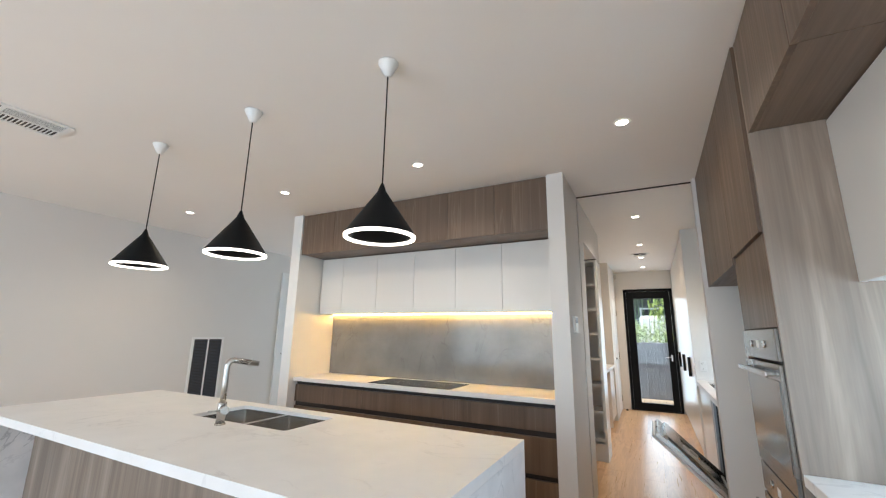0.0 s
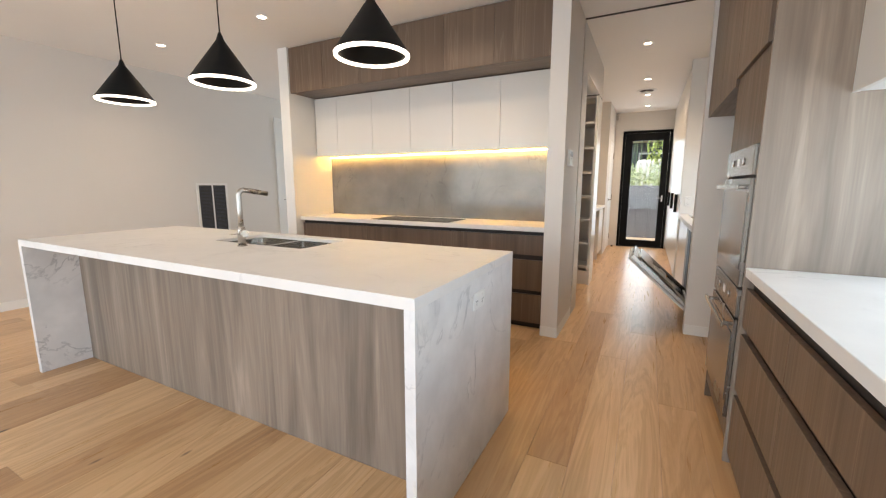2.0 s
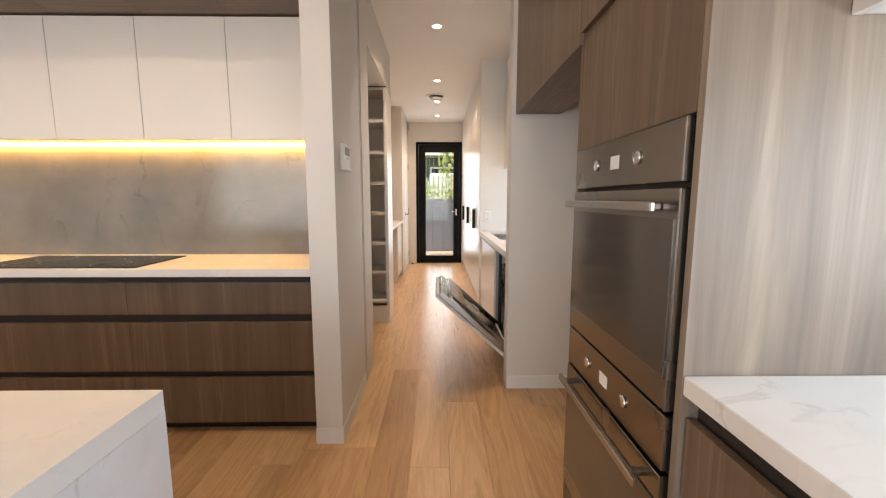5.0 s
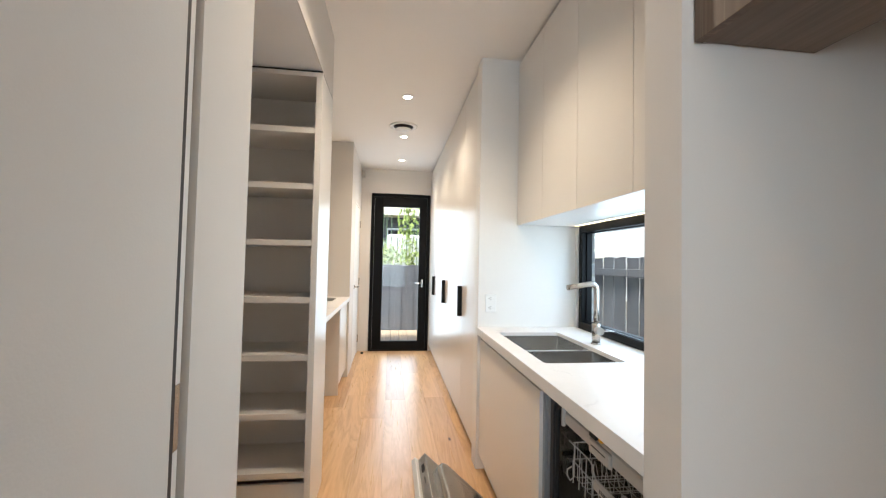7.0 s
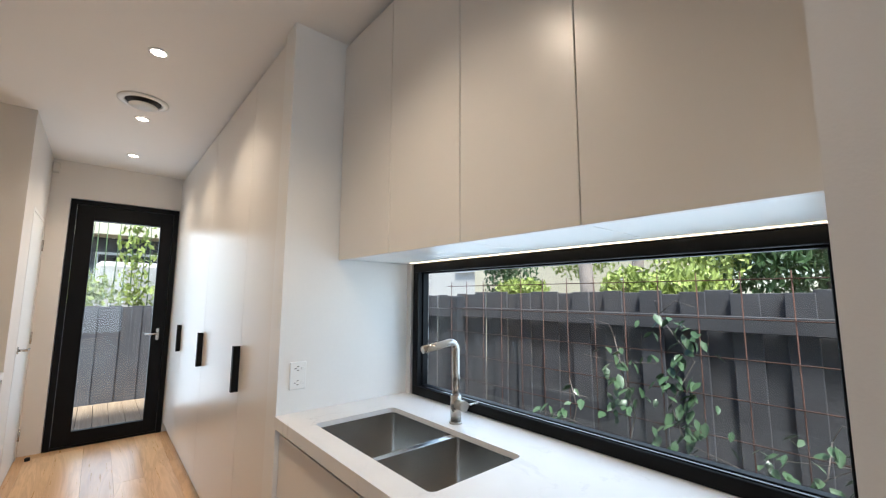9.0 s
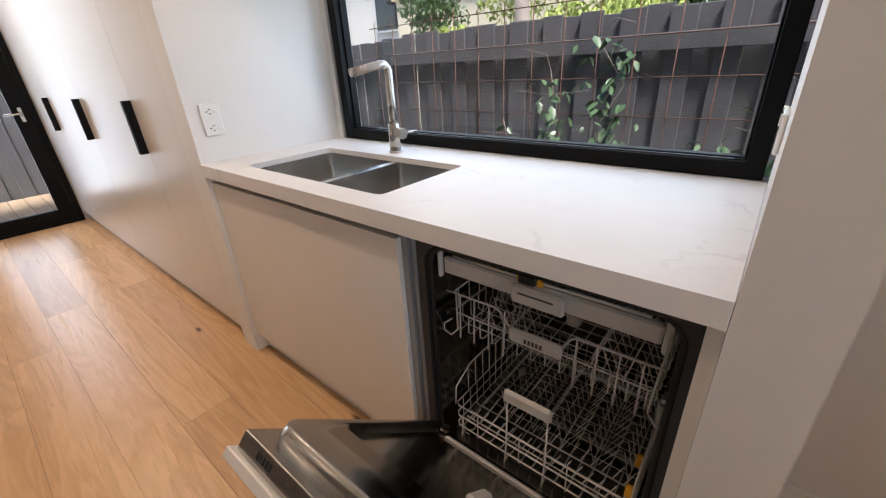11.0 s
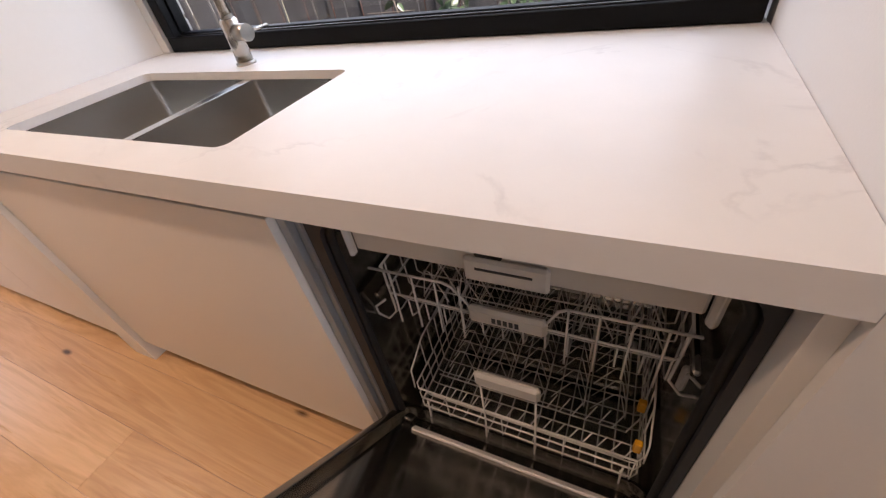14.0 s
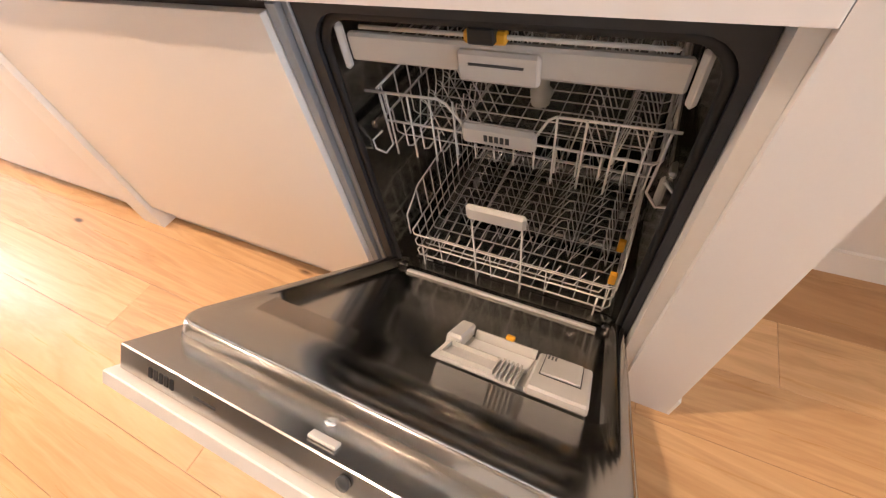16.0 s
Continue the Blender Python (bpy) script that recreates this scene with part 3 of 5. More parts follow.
for dx, dy in DOWNLIGHTS:
    downlight(dx, dy)

# ceiling register
cv = thing("ceiling_vent", (-2.91, -2.4, H), "white four-way ceiling air vent with slats", "vent")
part("frame", boxes((-3.06, -2.76, -2.75, -2.722, 2.658, 2.669), (-3.06, -2.76, -2.138, -2.11, 2.658, 2.669), (-3.06, -3.032, -2.722, -2.138, 2.658, 2.669), (-2.788, -2.76, -2.722, -2.138, 2.658, 2.669),
                    (-2.918, -2.902, -2.722, -2.138, 2.659, 2.668), (-3.032, -2.788, -2.44, -2.42, 2.6595, 2.6685)), WHITE, cv)
part("backing", boxes((-3.03, -2.79, -2.72, -2.14, 2.666, 2.6695)), SHADOW, cv)
for i in range(13):
    y = -2.41 + i * 0.0205
    part("slat", boxes((-3.03, -2.92, y, y + 0.006, 2.6605, 2.6655)), WHITE, cv)
    part("slat", boxes((-2.90, -2.79, y - 0.31, y - 0.304, 2.6605, 2.6655)), WHITE, cv)
for i in range(5):
    part("slat", boxes((-2.90 + i * 0.022, -2.894 + i * 0.022, -2.418, -2.14, 2.6605, 2.6655)), WHITE, cv)
    part("slat", boxes((-3.03 + i * 0.022, -3.024 + i * 0.022, -2.72, -2.442, 2.6605, 2.6655)), WHITE, cv)

# return-air grille on the west wall
rg = thing("return_air_grille", (-5.05, 0.465, 0.30), "tall white-framed return-air grille with dark slats", "vent")
gz0, gz1, gy0, gy1 = 0.36, 1.275, 0.235, 0.695
part("frame", boxes((-5.05, -5.034, gy0, gy1, gz1 - 0.03, gz1), (-5.05, -5.034, gy0, gy1, gz0, gz0 + 0.03), (-5.05, -5.034, gy0, gy0 + 0.03, gz0 + 0.03, gz1 - 0.03), (-5.05, -5.034, gy1 - 0.03, gy1, gz0 + 0.03, gz1 - 0.03), (-5.05, -5.036, 0.456, 0.474, gz0 + 0.03, gz1 - 0.03)), TRIM, rg)
part("backing", boxes((-5.049, -5.046, gy0 + 0.03, gy1 - 0.03, gz0 + 0.03, gz1 - 0.03)), SHADOW, rg)
for i in range(42):
    z = gz0 + 0.036 + i * 0.0201
    for y0, y1 in ((gy0 + 0.03, 0.456), (0.474, gy1 - 0.03)):
        part("slat", boxes((-5.046, -5.040, y0, y1, z, z + 0.009)), CLAD_DARK, rg)

# hall door on the west wall
hd = thing("door_1", (-5.05, 2.11, 0), "white painted hall door in a white frame", "door", kind="structure")
part("door_frame", boxes((-5.2, -5.03, 1.62, 1.70, 0, 2.36), (-5.2, -5.03, 2.52, 2.60, 0, 2.36), (-5.2, -5.03, 1.70, 2.52, 2.30, 2.36)), TRIM, hd)
part("door_leaf", boxes((-5.10, -5.062, 1.703, 2.517, 0.01, 2.297)), TRIM, hd)
part("door_handle", tube(bmesh.new(), [(-5.06, 1.76, 1.0), (-5.015, 1.76, 1.0), (-5.015, 1.87, 1.0)], 0.009, 10), CHROME, hd)

# oven tower and fridge space
ot = thing("oven_tower", (1.25, -0.82, 0), "tall grey-brown timber tower holding two ovens", "cabinet")
part("side_panel", boxes((0.975, 1.590, -1.157, -1.137, 0.0, 2.665)), TIMBER_PALE, ot, "pale grey timber side panel")
part("far_panel", boxes((0.975, 1.508, -0.512, -0.492, 0.0, 1.79)), TIMBER, ot)
# tower carcass in shadow colour, darkening the joints round the ovens
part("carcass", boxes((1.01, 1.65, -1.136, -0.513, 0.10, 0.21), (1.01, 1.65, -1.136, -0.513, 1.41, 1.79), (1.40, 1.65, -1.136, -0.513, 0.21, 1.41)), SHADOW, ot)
part("kickboard", boxes((1.03, 1.05, -1.136, -0.513, 0, 0.10)), TIMBER, ot)
part("cupboard_door", boxes((0.975, 0.995, -1.133, -0.515, 1.413, 1.79), r=0.001), TIMBER, ot)
part("filler", boxes((0.975, 0.995, -1.133, -0.515, 0.105, 0.195), r=0.001), TIMBER, ot)
for y0, y1 in ((-1.133, -0.515), (-0.512, 0.035), (0.038, 0.586)):
    c = thing("bulkhead_cabinet", (1.1, (y0 + y1) / 2, 1.797), "grey-brown timber cupboard over the ovens and fridge space", "cabinet", "timber top cupboards")
    low_z = 1.794 if y0 < -1 else 1.758
    part("carcass", boxes((0.982, 1.235, y0, y1, low_z + 0.003, 2.664)), TIMBER_Y, c)
    part("door", boxes((0.962, 0.980, y0, y1, low_z, 2.662), r=0.001), TIMBER, c)


def oven(z0, z1):
    o = thing("oven", (1.0, -0.825, z0), "stainless steel built-in oven with a dark glass door", "oven", "ovens in the tower")
    y0, y1 = -1.128, -0.525
    # oven body kept near-black as painted shade behind the door gap
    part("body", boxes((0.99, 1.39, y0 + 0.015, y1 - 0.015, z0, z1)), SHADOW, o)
    cp = part("control_panel", boxes((0.962, 0.99, y0, y1, z1 - 0.125, z1), r=0.002), OVEN_STEEL, o)
    for y in (y0 + 0.18, y1 - 0.18):
        part("knob", lathe(bmesh.new(), [(0.016, 0.962), (0.0155, 0.957), (0.004, 0.9565)], (0, y, z1 - 0.062), 20, "x"), CHROME, cp)
    part("display", boxes((0.9605, 0.962, -0.85, -0.80, z1 - 0.080, z1 - 0.045)), WHITE, cp)
    d = part("door", boxes((0.960, 0.985, y0, y1, z0, z1 - 0.137), r=0.002), OVEN_STEEL, o)
    part("glass", boxes((0.957, 0.960, y0 + 0.012, y1 - 0.012, z0 + 0.075, z1 - 0.20)), OVEN_GLASS, d, "smoky mirror glass")
    part("handle", boxes((0.918, 0.930, y0 + 0.03, y1 - 0.03, z1 - 0.186, z1 - 0.164), r=0.003), DOOR_STEEL, d, "flat steel bar handle")
    for y in (y0 + 0.07, y1 - 0.07):
        part("bracket", boxes((0.9302, 0.960, y - 0.010, y + 0.010, z1 - 0.183, z1 - 0.167), r=0.003), OVEN_STEEL, d)


oven(0.805, 1.408)
oven(0.20, 0.795)

# window-side bench
rb = thing("drawer_bench", (1.3, -2.4, 0), "grey-brown timber drawer bench under the window", "cabinet")
# shade between the drawers and at the kick is painted by this carcass
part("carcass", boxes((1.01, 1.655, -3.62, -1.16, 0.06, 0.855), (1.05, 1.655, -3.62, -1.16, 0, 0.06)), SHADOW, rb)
for y0, y1 in ((-1.745, -1.162), (-2.60, -1.748), (-3.62, -2.603)):
    for z0, z1 in ((0.06, 0.33), (0.362, 0.61), (0.645, 0.812)):
        part("drawer_front", boxes((0.985, 1.005, y0, y1, z0, z1), r=0.001), TIMBER, rb)
tagged(solid("benchtop", boxes((0.976, 1.70, -3.64, -1.159, 0.86, 0.90), r=0.002), QUARTZ), "white stone benchtop running to the window", "benchtop")
for y0, y1 in ((-1.74, -1.159), (-2.38, -1.743), (-3.02, -2.383), (-3.64, -3.023)):
    c = thing("wall_cabinet", (1.44, (y0 + y1) / 2, 1.577), "matt white handleless overhead cabinet above the window", "cabinet", "white overhead cabinets")
    part("carcass", boxes((1.245, 1.658, y0, y1, 1.577, 2.218)), WHITE, c)
    part("door", boxes((1.223, 1.243, y0, y1, 1.574, 2.216), r=0.0012), LACQ, c)
    c = thing("bulkhead_cabinet", (1.3, (y0 + y1) / 2, 2.22), "grey-brown timber cabinet up against the ceiling", "cabinet", "timber top cupboards")
    part("carcass", boxes((0.997, 1.658, y0, y1, 2.224, 2.664)), TIMBER_Y, c)
    part("door", boxes((0.975, 0.995, y0, y1, 2.220, 2.662), r=0.001), TIMBER, c)
tagged(solid("led_strip", boxes((1.635, 1.645, -3.6, -1.17, 1.574, 1.5768)), LED_W), "warm light strip under the overhead cabinets", "light strip")


def splash_window(name, x, y0, y1, z0, z1, label, depth=0.07, w=0.055):
    f = thing(name, (x, (y0 + y1) / 2, z0), label, "window", kind="structure")
    part("window_frame", boxes((x, x + depth, y0, y1, z0, z0 + w), (x, x + depth, y0, y1, z1 - w, z1), (x, x + depth, y0, y0 + w, z0 + w, z1 - w), (x, x + depth, y1 - w, y1, z0 + w, z1 - w), r=0.002), BLACK, f)
    a = 0.007
    part("bead", boxes((x + 0.028, x + 0.06, y0 + w, y1 - w, z0 + w, z0 + w + a), (x + 0.028, x + 0.06, y0 + w, y1 - w, z1 - w - a, z1 - w), (x + 0.028, x + 0.06, y0 + w, y0 + w + a, z0 + w + a, z1 - w - a), (x + 0.028, x + 0.06, y1 - w - a, y1 - w, z0 + w + a, z1 - w - a), r=0.002), BLACK, f)
    part("sill_track", boxes((x + 0.012, x + 0.0275, y0 + w + 0.004, y1 - w - 0.004, z0 + w + 0.0005, z0 + w + 0.004), r=0.001), SILL_GLOSS, f, "smooth black sill track")
    g = part("pane", boxes((x + 0.042, x + 0.048, y0 + w + a - 0.004, y1 - w - a + 0.004, z0 + w + a - 0.004, z1 - w - a + 0.004)), GLASS, f)
    g.visible_shadow = False


splash_window("window_1", 1.675, -3.64, -1.165, 0.902, 1.583, "long black-framed splashback window above the kitchen bench", 0.07, 0.046)

# invented hall-end glazing, unseen, placed to go with the hall daylight
hg = thing("window_4", (-4.05, 4.05, 0), "assumed tall black-framed glass at the hall end, out of view", "window", kind="structure")
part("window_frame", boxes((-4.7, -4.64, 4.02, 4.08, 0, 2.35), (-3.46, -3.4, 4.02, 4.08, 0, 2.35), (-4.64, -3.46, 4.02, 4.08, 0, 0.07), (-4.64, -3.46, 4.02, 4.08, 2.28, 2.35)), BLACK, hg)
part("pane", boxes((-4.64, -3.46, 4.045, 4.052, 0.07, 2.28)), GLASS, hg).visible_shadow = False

# wide glazing behind
gw = thing("window_3", (-1.8, -6.5, 0), "wide black-framed glass sliding doors", "window", kind="structure")
for i in range(4):
    a = -4.6 + i * 1.4
    part("window_frame", boxes((a, a + 0.06, -6.55, -6.49, 0, 2.45), (a + 1.34, a + 1.4, -6.55, -6.49, 0, 2.45), (a + 0.06, a + 1.34, -6.55, -6.49, 0, 0.08), (a + 0.06, a + 1.34, -6.55, -6.49, 2.38, 2.45)), BLACK, gw)
    part("pane", boxes((a + 0.06, a + 1.34, -6.525, -6.518, 0.08, 2.38)), GLASS, gw).visible_shadow = False

# wall control by the corridor
TY = -0.034
th = thing("wall_thermostat", (0.0, 0.216 + TY, 1.44), "white wall-mounted air-conditioning controller with grey screen", "thermostat")
part("body", boxes((0.0, 0.022, 0.152 + TY, 0.280 + TY, 1.40, 1.522), r=0.004), WHITE, th)
part("screen", boxes((0.022, 0.0235, 0.168 + TY, 0.266 + TY, 1.468, 1.508)), SCREEN, th)
part("flap", boxes((0.0, 0.033, 0.150 + TY, 0.282 + TY, 1.392, 1.402), r=0.003), WHITE, th)
part("button", boxes((0.022, 0.0235, 0.205 + TY, 0.235 + TY, 1.450, 1.455)), SCREEN, th)
sd = thing("sliding_door", (-0.05, 0.678, 0), "white sliding door pushed into its wall pocket", "door")
part("door_leaf", boxes((-0.13, -0.004, 0.663, 0.684, 0.012, 2.66)), TRIM, sd)
part("edge_pull", boxes((-0.01, -0.002, 0.6635, 0.6815, 0.96, 1.08), r=0.001), STEEL, sd)
# flush near-black strips paint the shade of the open pocket slot
structure("trim_pocket", boxes((-0.12, -0.03, 0.685, 0.707, 0.011, 2.66), (-0.13, -0.0015, 0.6482, 0.6625, 0.011, 2.66)), SHADOW, "dark strips standing in for the shade inside the sliding-door pocket", "trim")

# ---- scullery ----
sb = tagged(solid("benchtop", slab_with_hole(0.937, 1.606, 0.705, 2.406, 0.853, 0.90, (1.025, 1.395, 1.485, 2.21)), QUARTZ), "white stone benchtop with faint grey veins", "benchtop")
double_sink((1.21, 1.85, 0.70), 1.017, 1.403, 1.477, 2.218, 0.886, "y", "double-bowl brushed steel sink set under the scullery bench")
mixer((1.457, 1.862, 0.90), (-1, 0.12), "brushed nickel sink mixer by the window", 1)
power_point((1.025, 2.4065, 1.055), (0, 0, 1), (0, -1, 0), "white upright double power point beside the sink", (1, 0, 0))
power_point((1.35, 0.7045, 1.06), (1, 0, 0), (0, 1, 0), "white double power point beside the window")
us = thing("sink_cabinet", (1.27, 1.85, 0), "off-white handleless base cabinet under the sink", "cabinet")
# near-black carcass supplies the shade seen round the sink cabinet door
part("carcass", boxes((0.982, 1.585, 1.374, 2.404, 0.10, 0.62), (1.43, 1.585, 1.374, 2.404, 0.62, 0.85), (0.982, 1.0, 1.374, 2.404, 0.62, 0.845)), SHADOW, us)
part("kickboard", boxes((1.0, 1.015, 1.374, 2.404, 0, 0.10)), LACQ, us)
part("door", boxes((0.96, 0.98, 1.372, 2.402, 0.097, 0.825), r=0.0012), LACQ, us)
# dark strip painted in for the shadow of the finger-pull channel
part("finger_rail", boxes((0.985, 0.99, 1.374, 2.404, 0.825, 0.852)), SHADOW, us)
structure("trim_dishwasher_end", boxes((0.953, 1.58, 0.7045, 0.7275, 0, 0.852)), LACQ, "thin off-white filler panel beside the dishwasher", "panel")

for y0, y1 in ((0.706, 1.1395), (1.1425, 1.5565), (1.5595, 1.9675), (1.9705, 2.398)):
    c = thing("wall_cabinet", (1.39, (y0 + y1) / 2, 1.565), "satin off-white overhead cabinet above the scullery window", "cabinet", "scullery overhead cabinets")
    part("carcass", boxes((1.215, 1.588, y0, y1, 1.570, 2.64)), WHITE, c)
    part("door", boxes((1.193, 1.213, y0, y1, 1.565, 2.645), r=0.0012), LACQ, c)
# solid dark filler paints the shadow between cabinet tops and ceiling
structure("trim_over_cabinets", boxes((1.215, 1.588, 0.706, 2.398, 2.642, 2.669)), SHADOW, "dark filler standing in for the shadow gap above the cabinets", "trim")
tagged(solid("led_strip", boxes((1.572, 1.582, 0.72, 2.35, 1.5675, 1.5698)), LED_W), "warm light strip under the scullery cabinets", "light strip")
splash_window("window_2", 1.600, 0.716, 2.35, 0.902, 1.566, "long black-framed splashback window above the scullery sink", 0.07, 0.043)

# tall cupboards
structure("wall_cupboard_nib", boxes((0.943, 1.60, 2.407, 2.532, 0, H)), TRIM, "white nib wall at the end of the tall cupboards", "wall")
tall_joints = (2.535, 3.03, 4.035, 5.045, 5.778)
for i, (y0, y1) in enumerate(zip(tall_joints, tall_joints[1:])):
    c = thing("tall_cupboard", (1.27, (y0 + y1) / 2, 0), "full-height satin off-white cupboard with a black edge pull" if i else "full-height satin off-white cupboard with a plain door", "cupboard", "tall corridor cupboards")
    part("carcass", boxes((0.972, 1.595, y0, y1, 0.10, 2.64)), WHITE, c)
    part("kickboard", boxes((0.99, 1.005, y0, y1, 0, 0.10)), LACQ, c)
    d = part("door", boxes((0.95, 0.970, y0 + 0.0015, y1 - 0.0015, 0.096, 2.638), r=0.0012), LACQ, c)
    if i:
        part("handle", boxes((0.915, 0.9495, y0 + 0.003, y0 + 0.009, 0.885, 1.125), (0.915, 0.921, y0 + 0.009, y0 + 0.030, 0.885, 1.125)), MATT_BLACK, d, "matt black metal edge pull")
# cupboard-top gap filled with shadow colour
structure("trim_over_cupboards", boxes((0.975, 1.595, 2.535, 5.778, 2.642, 2.669)), SHADOW, "dark filler standing in for the shadow gap above the tall cupboards", "trim")

# glazed back door
bd = thing("door_2", (0.507, 5.8, 0), "black-framed glass back door with a steel lever handle", "door", kind="structure")
part("door_frame", boxes((0.073, 0.118, 5.772, 5.86, 0, 2.308), (0.897, 0.942, 5.772, 5.86, 0, 2.308), (0.118, 0.897, 5.772, 5.86, 2.263, 2.308), (0.118, 0.897, 5.782, 5.90, 0, 0.02)), BLACK, bd)
leaf = part("door_leaf", boxes((0.122, 0.252, 5.785, 5.83, 0.022, 2.258), (0.785, 0.893, 5.785, 5.83, 0.022, 2.258), (0.252, 0.785, 5.785, 5.83, 0.022, 0.142), (0.252, 0.785, 5.785, 5.83, 2.118, 2.258), r=0.002), BLACK, bd)
part("pane", boxes((0.25, 0.787, 5.804, 5.811, 0.14, 2.12)), GLASS, leaf).visible_shadow = False
hl = part("door_handle", boxes((0.825, 0.855, 5.776, 5.785, 0.93, 1.05), r=0.004), STEEL, leaf, "brushed steel lever handle")
part("lever", tube(bmesh.new(), [(0.84, 5.777, 1.0), (0.84, 5.735, 1.0), (0.73, 5.735, 1.0)], 0.009, 10), STEEL, hl)

# flush door in the west corridor wall
fd = thing("door_3", (-0.08, 5.3, 0), "white flush door with lever handle and exposed hinges", "door", kind="structure")
part("door_frame", boxes((-0.20, -0.078, 4.92, 4.945, 0, 2.06), (-0.20, -0.078, 5.668, 5.692, 0, 2.06), (-0.20, -0.078, 4.945, 5.668, 2.035, 2.06)), TRIM, fd)
fl = part("door_leaf", boxes((-0.117, -0.082, 4.948, 5.665, 0.012, 2.032)), TRIM, fd)
for z in (0.21, 1.02, 1.83):
    part("hinge", lathe(bmesh.new(), [(0.007, z - 0.05), (0.007, z + 0.05)], (-0.073, 5.667, 0), 10), STEEL, fd)
part("door_handle", tube(bmesh.new(), [(-0.082, 5.0, 0.98), (-0.03, 5.0, 0.98), (-0.03, 5.12, 0.98)], 0.009, 10), STEEL, fl)
part("rose", lathe(bmesh.new(), [(0.026, -0.082), (0.026, -0.074), (0.01, -0.073)], (0, 5.0, 0.98), 20, "x"), STEEL, fl)
sn = thing("motion_sensor", (-0.05, 5.74, 2.58), "small grey alarm sensor high in the corner", "sensor")
part("case", boxes((-0.078, -0.025, 5.72, 5.779, 2.53, 2.63), r=0.008), GREY_PLASTIC, sn)
ds = thing("door_stop", (0.02, 5.62, 0), "small black round door stop on the floor", "door stop")
part("knob", lathe(bmesh.new(), [(0.018, 0.0), (0.018, 0.02), (0.014, 0.026), (0.003, 0.027)], (0.0, 5.62, 0), 16), RUBBER, ds)

# ceiling diffuser
cd = thing("ceiling_diffuser", (0.466, 3.845, H), "round white ceiling air diffuser", "vent")
part("ring", lathe(bmesh.new(), [(0.14, H - 0.001), (0.14, H - 0.006), (0.105, H - 0.012), (0.098, H - 0.004)], (0.466, 3.845, 0), 36, caps=False), WHITE, cd)
part("throat", lathe(bmesh.new(), [(0.099, H - 0.001), (0.099, H - 0.004), (0.002, H - 0.004)], (0.466, 3.845, 0), 30), SHADOW, cd)
part("cone", lathe(bmesh.new(), [(0.004, H - 0.003), (0.04, H - 0.02), (0.078, H - 0.030), (0.078, H - 0.034), (0.002, H - 0.036)], (0.466, 3.845, 0), 30), WHITE, cd)

# pantry shelves
ps = thing("pantry_shelving", (-0.75, 2.16, 0), "white open pantry shelving, empty", "shelving")
part("side_panel", boxes((-0.03, 0.002, 1.984, 2.343, 0.0, 2.286), r=0.001), LACQ, ps)
part("side_panel", boxes((-1.498, -1.47, 1.984, 2.343, 0.0, 2.286)), LACQ, ps)
part("back_panel", boxes((-1.47, -0.03, 2.33, 2.343, 0.09, 2.262)), LACQ, ps)
part("top_panel", boxes((-1.47, -0.03, 1.984, 2.33, 2.262, 2.286)), LACQ, ps)
part("kickboard", boxes((-1.47, -0.03, 2.0, 2.018, 0.0, 0.18)), LACQ, ps)
for i in range(7):
    z = 0.242 + i * 0.2925
    part("shelf", boxes((-1.47, -0.0305, 1.99, 2.33, z - 0.03, z), r=0.001), LACQ, ps)
# shade line over the shelving, painted as a near-black box
structure("trim_pantry_gap", boxes((-1.49, -0.002, 1.995, 2.343, 2.287, 2.299)), SHADOW, "dark filler standing in for the shadow gap over the shelving", "trim")

# laundry bench
lb = thing("laundry_bench", (-0.4, 3.5, 0), "white laundry bench with a cabinet and an open machine space", "bench")
part("benchtop", slab_with_hole(-0.748, -0.075, 2.402, 4.488, 0.86, 0.90, (-0.62, -0.20, 3.98, 4.34)), QUARTZ, lb)
part("carcass", boxes((-0.748, -0.12, 3.87, 4.488, 0.10, 0.66), r=0.0), LACQ, lb)
part("end_panel", boxes((-0.748, -0.105, 3.868, 3.886, 0.0, 0.859)), LACQ, lb)
part("cabinet_door", boxes((-0.12, -0.102, 3.89, 4.486, 0.10, 0.83), r=0.001), LACQ, lb)
part("tub", bowl(-0.618, -0.202, 3.982, 4.338, 0.8595, 0.18), STEEL_V, lb, "dark steel laundry tub")

# ---- dishwasher, door half open ----
dw = thing("dishwasher", (1.25, 1.012, 0), "built-in dishwasher with its door half open and racks empty", "dishwasher")
DY0, DY1 = 0.714, 1.310


def yz_ring(y0, y1, z0, z1, r, x):
    return [(x, y, z) for y, z in rounded(y0, y1, z0, z1, r, 6)]


frame_bm = loft(bmesh.new(), [yz_ring(0.727, 1.295, 0.105, 0.836, 0.001, 1.02), yz_ring(0.727, 1.295, 0.105, 0.836, 0.001, 0.990), yz_ring(0.741, 1.273, 0.17, 0.822, 0.05, 0.990), yz_ring(0.743, 1.271, 0.172, 0.820, 0.05, 1.02)], cap_last=False, smooth=False)
part("front_frame", frame_bm, FRAME_GREY, dw, "black front frame")
for x, y0, y1 in ((0.986, 1.2955, 1.3085), (0.975, 1.3095, 1.3285)):
    part("side_strip", boxes((x, 1.02, y0, y1, 0.10, 0.836), r=0.0015), STRIP, dw, "grey metal side strip")
tub_bm = loft(bmesh.new(), [yz_ring(0.744, 1.270, 0.172, 0.819, 0.05, 1.0), yz_ring(0.746, 1.268, 0.175, 0.816, 0.05, 1.50), yz_ring(0.78, 1.21, 0.2, 0.78, 0.05, 1.53)])
for f in tub_bm.faces:
    f.normal_flip()
part("tub", tub_bm, TUB, dw, "stainless steel tub")
